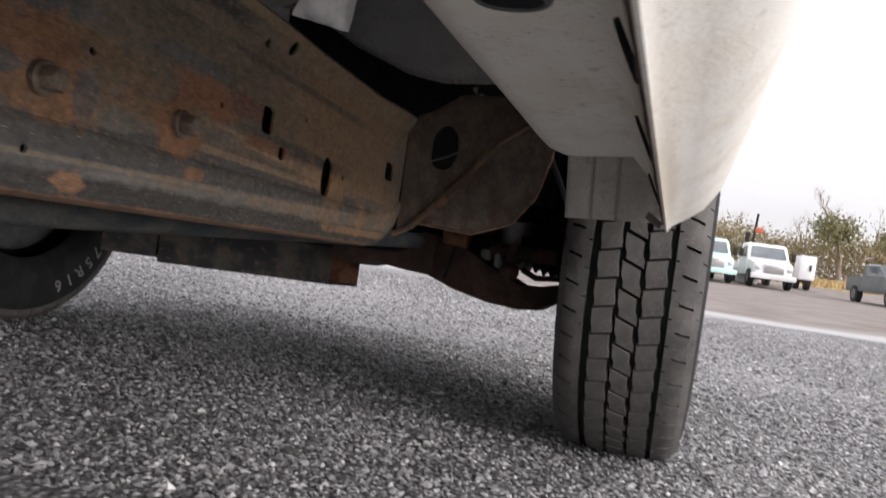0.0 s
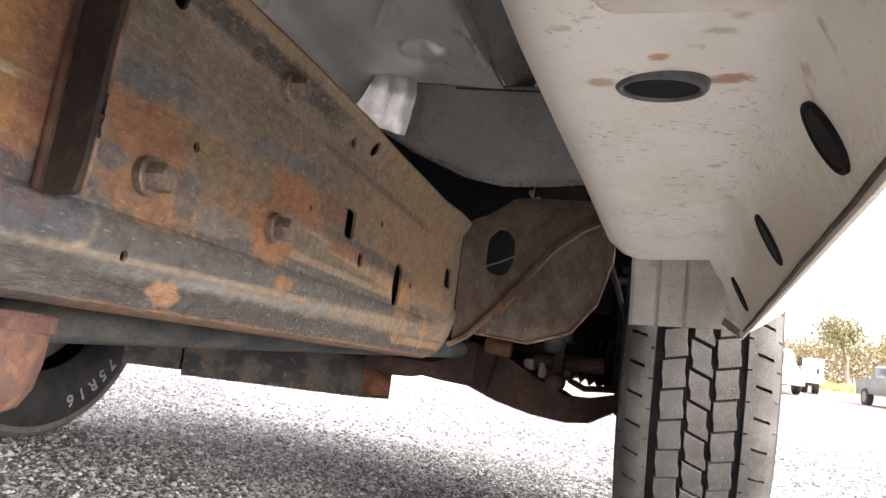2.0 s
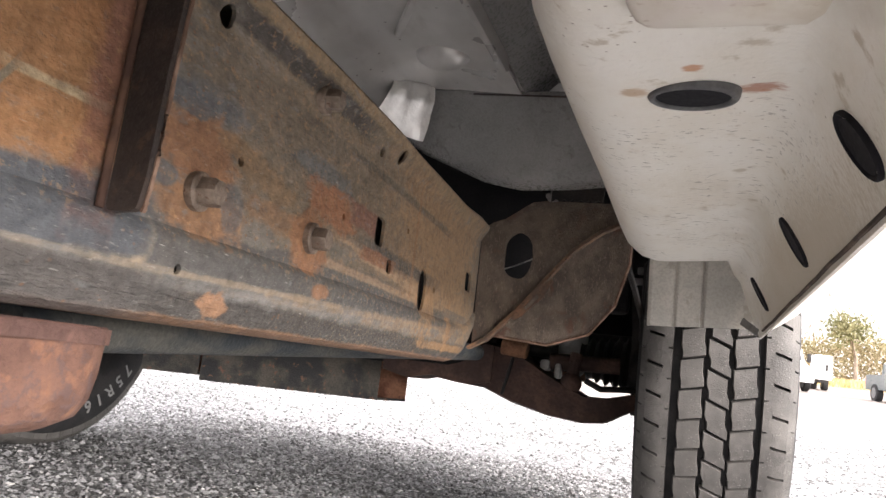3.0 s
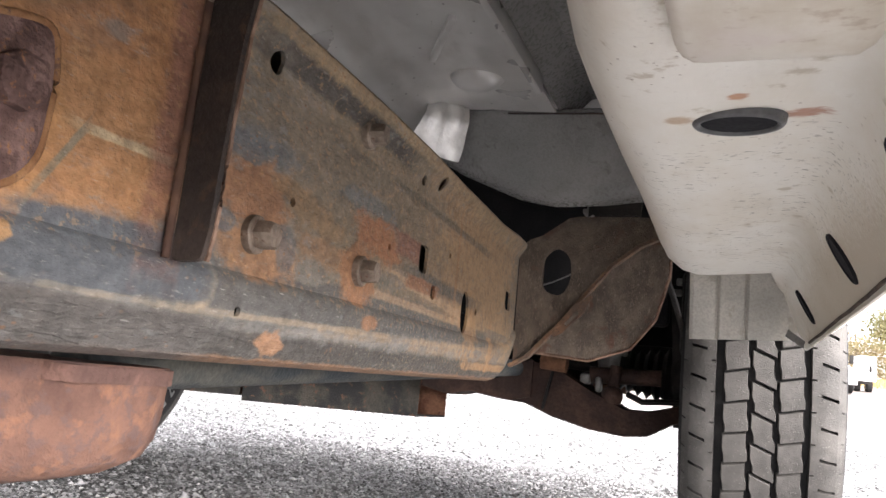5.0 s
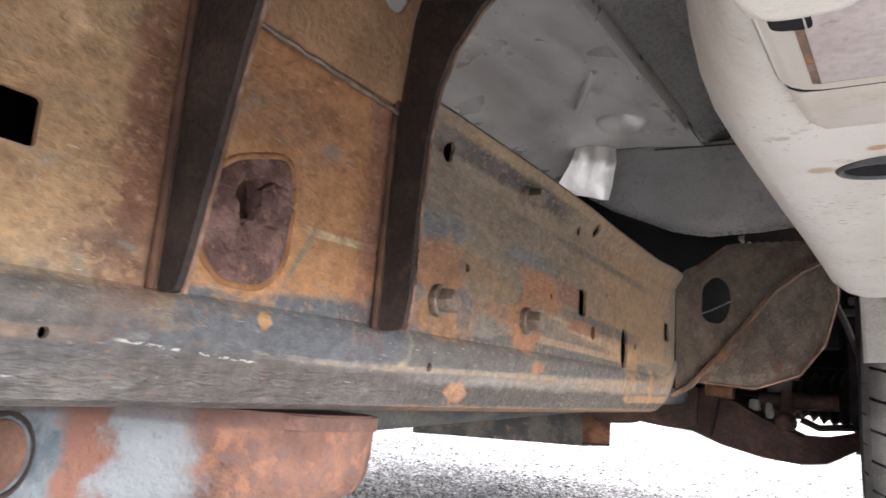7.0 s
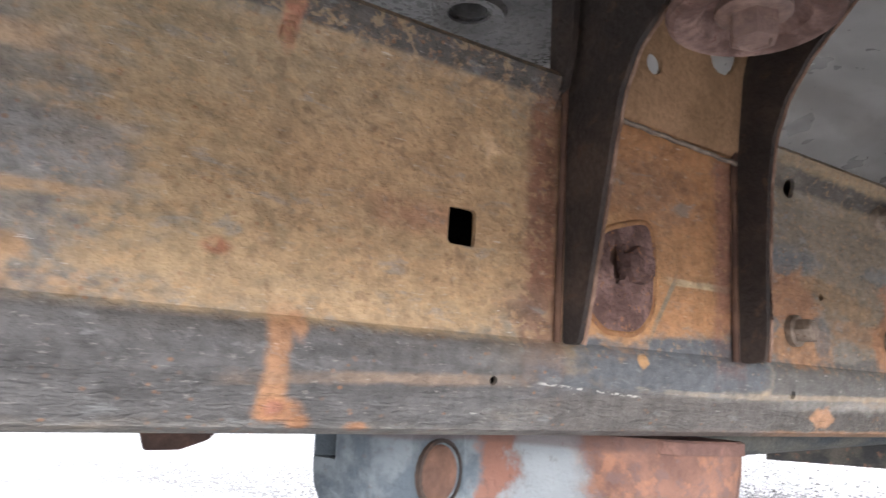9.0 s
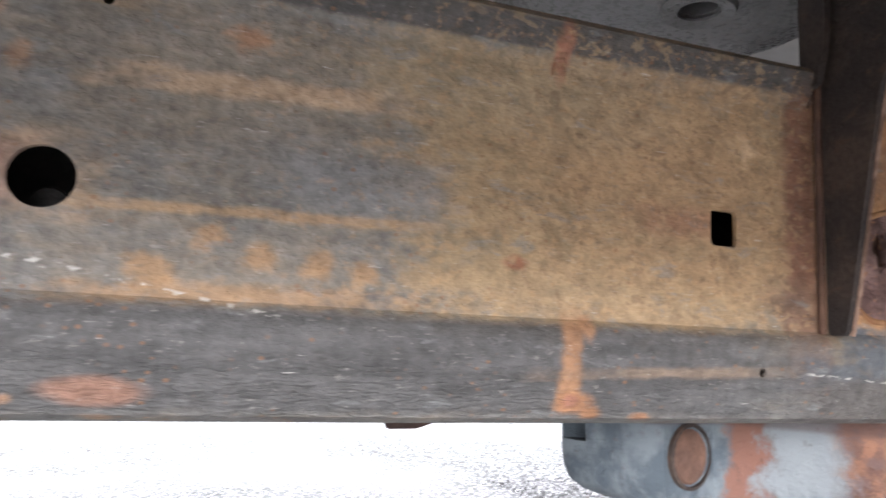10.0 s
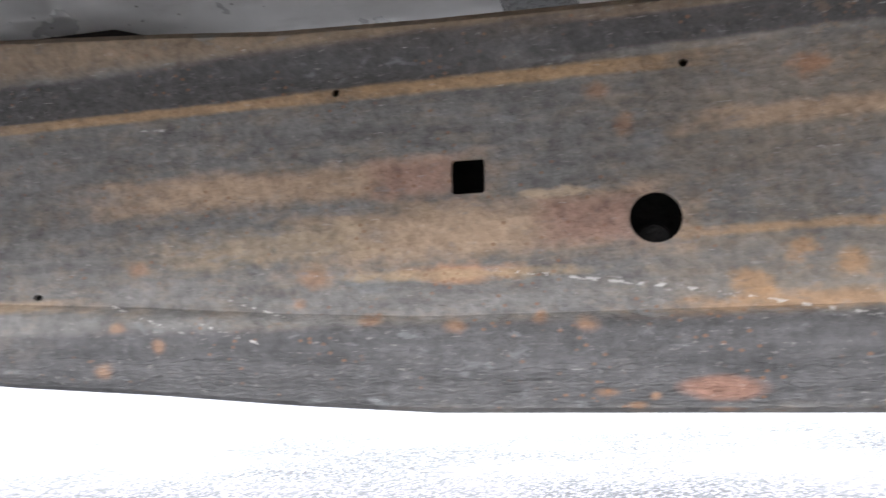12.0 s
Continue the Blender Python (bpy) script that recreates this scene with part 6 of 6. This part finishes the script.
def work_truck(paint, label, m, box):
    """A bonneted work truck that faces -y; a service box or flat deck behind the cab."""
    t = new("work_truck")
    t.matrix_world = m @ Matrix.Scale(0.9, 4)
    tagged(t, label, "truck", "work trucks across the lot")
    bm = bmesh.new()
    rows = [(-1.9, 0.82, 1.22), (-1.8, 0.95, 1.36), (-0.6, 1.02, 1.52), (-0.55, 1.02, 1.52)]
    loft(bm, [[Vector((x, y, z)) for x, z in ((-w, 0.62), (w, 0.62), (w, h - 0.12), (w * 0.85, h), (-w * 0.85, h), (-w, h - 0.12))] for y, w, h in rows])
    part("bonnet", bm, paint, t)
    bm = bmesh.new()
    rows = [(-0.62, 1.05, 1.52), (-0.12, 0.98, 2.22), (0.15, 0.98, 2.32), (1.1, 1.0, 2.32), (1.2, 1.02, 2.1)]
    loft(bm, [[Vector((x, y, z)) for x, z in ((-1.08, 0.6), (1.08, 0.6), (1.06, 1.5), (w, h - 0.06), (w * 0.9, h), (-w * 0.9, h), (-w, h - 0.06), (-1.06, 1.5))] for y, w, h in rows])
    cab = part("cab", bm, paint, t)
    bm = bmesh.new()
    slab(bm, [(-0.9, -0.63, 1.56), (0.9, -0.63, 1.56), (0.82, -0.19, 2.14), (-0.82, -0.19, 2.14)], (0, -0.8, 0.6), 0.02)
    part("windscreen", bm, GLASS, cab)
    for s in (-1, 1):
        bm = bmesh.new()
        slab(bm, [(s * 1.065, -0.3, 1.52), (s * 1.065, 0.75, 1.52), (s * 1.0, 0.7, 2.1), (s * 1.0, -0.05, 2.1)], (s, 0, 0.1), 0.02)
        part("side_window", bm, GLASS, cab)
        far_part("headlight", t, CHROME, [(s * 0.78 - 0.12, s * 0.78 + 0.12, -1.92, -1.8, 0.9, 1.1)], 0.02)
        far_part("mirror", cab, BLACK_PART, [(s * 1.32 - 0.1, s * 1.32 + 0.1, -0.35, -0.25, 1.5, 1.95)], 0.02)
        far_part("mirror_arm", cab, BLACK_PART, [(s * 1.15 - 0.12, s * 1.15 + 0.12, -0.32, -0.29, 1.55, 1.6)], 0.005)
        far_wheel_at(t, s * 0.95, -1.15, 0.46)
        far_wheel_at(t, s * 0.95, 3.2, 0.46)
    far_part("grille", t, CHROME, [(-0.5, 0.5, -1.95, -1.86, 0.72, 1.2)], 0.02)
    for i in range(5):
        far_part("grille_bar", t, BLACK_PART, [(-0.46, 0.46, -1.965, -1.945, 0.78 + i * 0.085, 0.80 + i * 0.085)], 0.003)
    far_part("bumper", t, paint, [(-1.1, 1.1, -2.12, -1.9, 0.45, 0.72)], 0.03)
    far_part("chassis", t, BLACK_PART, [(-0.45, 0.45, -1.8, 4.4, 0.42, 0.66)], 0.02)
    far_part("deck", t, paint, [(-1.1, 1.1, 1.35, 4.5, 0.66, 1.25 if not box else 1.75)], 0.03)
    return t


def far_vehicles():
    a = work_truck(WHITE_FLEET, "white bonneted work truck parked across the lot", pose(3.85, 39.2, rise(39.2), 0, 0, 8), False)
    # raised boom with a red head behind its cab
    boom = new("boom_lift")
    boom.matrix_world = pose(3.3, 41.5, rise(41.5))
    tagged(boom, "folded boom lift with a red head on a truck", "boom lift")
    bm = bmesh.new()
    rod(bm, (0, 0, 1.0), (0.15, 0, 3.6), 0.06, 10)
    rod(bm, (-0.3, 0, 1.1), (-0.2, 0, 2.6), 0.12, 10)
    part("boom", bm, BLACK_PART, boom)
    far_part("boom_head", boom, RED_LIFT, [(0.1, 0.5, -0.15, 0.15, 2.6, 2.88)], 0.06)
    far_part("pedestal", boom, WHITE_FLEET, [(-0.5, 0.5, -0.4, 0.4, 0.0, 1.2)], 0.05)
    work_truck(MINT_FLEET, "pale mint work truck parked across the lot", pose(1.20, 38.6, rise(38.6), 0, 0, 10), False)
    # white service body trailer
    t = new("box_trailer")
    t.matrix_world = pose(6.5, 42.5, rise(42.5), 0, 0, 3)
    tagged(t, "white box trailer beside a work truck", "trailer")
    far_part("box", t, WHITE_FLEET, [(-0.9, -0.15, -1.2, 0.2, 0.5, 1.7)], 0.04)
    far_part("latch", t, BLACK_PART, [(-0.45, -0.35, -1.24, -1.19, 0.95, 1.25)], 0.01)
    for s in (-0.76, -0.24):
        far_wheel_at(t, s, 0.0, 0.33)
    far_part("tongue", t, BLACK_PART, [(-0.75, -0.3, -1.15, 1.15, 0.36, 0.5)], 0.01)


far_vehicles()


def far_pickup():
    t = new("parked_pickup")
    t.matrix_world = pose(8.5, 35.0, rise(35.0), 0, 0, -171)
    tagged(t, "dark slate pickup parked on the lot", "pickup truck")
    bm = bmesh.new()
    side = [(2.75, 0.55), (2.8, 0.8), (2.6, 1.02), (1.25, 1.12), (0.45, 1.68), (-0.9, 1.70), (-1.05, 1.15), (-2.7, 1.13), (-2.75, 0.5)]
    loft(bm, [[Vector((x, y, z if z < 1.2 else z - d)) for y, z in side] for x, d in ((-0.95, 0.08), (-0.8, 0.0), (0.8, 0.0), (0.95, 0.08))])
    body = part("body", bm, NAVY, t)
    for s in (-1, 1):
        bm = bmesh.new()
        slab(bm, [(s * 0.955, 1.05, 1.2), (s * 0.955, 0.42, 1.56), (s * 0.955, -0.8, 1.57), (s * 0.955, -0.9, 1.2)], (s, 0, 0), 0.012)
        part("side_window", bm, GLASS, body)
        for y in (1.75, -1.7):
            far_wheel_at(t, s * 0.86, y, 0.38)
        far_part("headlight", body, CHROME, [(s * 0.75 - 0.13, s * 0.75 + 0.13, 2.66, 2.8, 0.78, 0.95)], 0.02)
        far_part("tail_light", body, RED_LIFT, [(s * 0.88 - 0.07, s * 0.88 + 0.07, -2.78, -2.7, 0.75, 1.05)], 0.015)
    bm = bmesh.new()
    slab(bm, [(-0.72, 1.22, 1.16), (0.72, 1.22, 1.16), (0.66, 0.52, 1.645), (-0.66, 0.52, 1.645)], (0, 0.6, 0.8), 0.015)
    part("windscreen", bm, GLASS, body)
    bm = bmesh.new()
    slab(bm, [(-0.72, -1.03, 1.2), (0.72, -1.03, 1.2), (0.68, -0.92, 1.6), (-0.68, -0.92, 1.6)], (0, -1, 0.2), 0.015)
    part("rear_window", bm, GLASS, body)
    far_part("rear_bumper", t, CHROME, [(-0.9, 0.9, -2.92, -2.74, 0.48, 0.66)], 0.03)


far_pickup()


def bare_tree(place, height, seed, leafy, label):
    """A forked trunk with bare limbs; leafy ones carry a ragged dark crown low down."""
    rnd = random.Random(seed)
    t = new("tree")
    t.matrix_world = pose(*place)
    tagged(t, label, "tree")
    bm = bmesh.new()
    tips = []

    def grow(p, d, length, r, depth):
        pts = [p]
        q = p.copy()
        for _ in range(3):
            d = (d + Vector((rnd.uniform(-0.2, 0.2), rnd.uniform(-0.2, 0.2), rnd.uniform(-0.02, 0.14)))).normalized()
            q = q + d * length / 3
            pts.append(q.copy())
        rings = []
        for i, c in enumerate(pts):
            w = r * (1 - 0.45 * i / 3)
            n = 6
            f = Matrix.Translation(c) @ d.to_track_quat("Z", "Y").to_matrix().to_4x4()
            rings.append([f @ Vector((w * math.cos(k * math.tau / n), w * math.sin(k * math.tau / n), 0)) for k in range(n)])
        loft(bm, rings)
        tips.append((q.copy(), depth))
        if depth:
            for _ in range(rnd.choice((2, 3, 3))):
                turn = Vector((rnd.uniform(-1, 1), rnd.uniform(-1, 1), rnd.uniform(-0.1, 0.8)))
                start = pts[rnd.choice((2, 3, 3))]
                grow(start, (d * 0.75 + turn * 0.75).normalized(), length * rnd.uniform(0.55, 0.8), r * 0.52, depth - 1)

    grow(Vector((0, 0, 0)), Vector((0.06, 0, 1)), height * 0.42, height * 0.028, 5)
    part("trunk", bm, BARK, t)
    if leafy:
        crown = bmesh.new()
        low = [p for p, depth in tips if depth <= 2 and p.z < height * 0.75]
        for _ in range(2600):
            c = rnd.choice(low) + Vector((rnd.gauss(0, 0.26 * leafy), rnd.gauss(0, 0.26 * leafy), rnd.gauss(-0.7, 0.45)))
            s = rnd.uniform(0.03, 0.09)
            e = Euler((rnd.uniform(0, 3), rnd.uniform(0, 3), rnd.uniform(0, 6))).to_matrix()
            crown.faces.new([crown.verts.new(c + e @ Vector(k) * s) for k in ((-1, -0.5, 0), (1, -0.5, 0), (1.2, 0.5, 0.2), (-0.8, 0.5, 0.1))])
        part("crown", crown, LEAF, t)
    return t


bare_tree((9.4, 52.0, rise(52)), 5.6, 3, 1.6, "bare forked tree with ivy low in its crown")
bare_tree((7.4, 56.0, rise(56)), 4.6, 8, 0.0, "thin bare winter tree")
bare_tree((13.0, 58.0, rise(58)), 4.8, 12, 1.3, "bare tree with some dark leaves")
bare_tree((3.6, 60.0, rise(60)), 4.4, 21, 0.0, "thin bare tree behind work trucks")


def verge():
    """A strip of dry grass and a thicket of brush along the lot's edge."""
    rnd = np.random.default_rng(3)

    def leaves(name, n, place, size, material, label, category, tall):
        at = place(n)
        e = rnd.normal(0, 1, (n, 2, 3))
        e /= np.linalg.norm(e, axis=2, keepdims=True)
        s = rnd.uniform(0.5, 1.0, (n, 1)) * size
        a, b = e[:, 0] * s, e[:, 1] * s * 0.5
        if tall:
            b = np.stack((rnd.normal(0, 0.2, n), rnd.normal(0, 0.2, n), np.ones(n)), 1) * s * 1.6
            a *= 0.25
        v = np.stack((at - a - b, at + a - b, at + a + b, at - a + b), 1).reshape(-1, 3)
        me = bpy.data.meshes.new(name)
        me.from_pydata(v.tolist(), [], np.arange(n * 4).reshape(-1, 4).tolist())
        me.materials.append(material)
        tagged(new(name, me), label, category, kind="stuff")

    def thicket(n):
        x = rnd.uniform(-30, 60, n)
        y = rnd.uniform(52, 60, n)
        top = 2.3 + 0.6 * np.sin(x * 0.55) * np.sin(x * 0.23 + 1) + rnd.normal(0, 0.35, n) + 0.05 * np.clip(x, 0, 16)
        z = np.array([rise(v) for v in y]) + rnd.uniform(0, 1, n) ** 0.8 * np.maximum(top, 0.6)
        return np.stack((x, y, z), 1)

    def straw(n):
        y = rnd.uniform(46.5, 52.5, n)
        return np.stack((rnd.uniform(-30, 60, n), y, np.array([rise(v) for v in y]) + 0.08), 1)

    leaves("brush", 120000, thicket, 0.105, BRUSH, "brown and olive winter brush", "brush", False)
    leaves("brush", 30000, thicket, 0.07, LEAF, "olive green leaves in winter brush", "brush", False)
    leaves("dry_grass", 24000, straw, 0.16, STRAW, "dry straw-coloured grass strip", "grass", True)
    bm = bmesh.new()
    loft(bm, [[Vector((x, y, rise(y) + 0.01)) for y in (46.5, 50.0, 53.0, 60.0)] for x in (-40, 0, 70)], False, False)
    ob = new("grass_verge", mesh_of(bm, "grass_verge"))
    ob.data.materials.append(STRAW)
    tagged(ob, "strip of dry straw-coloured ground", "grass", kind="structure")


verge()
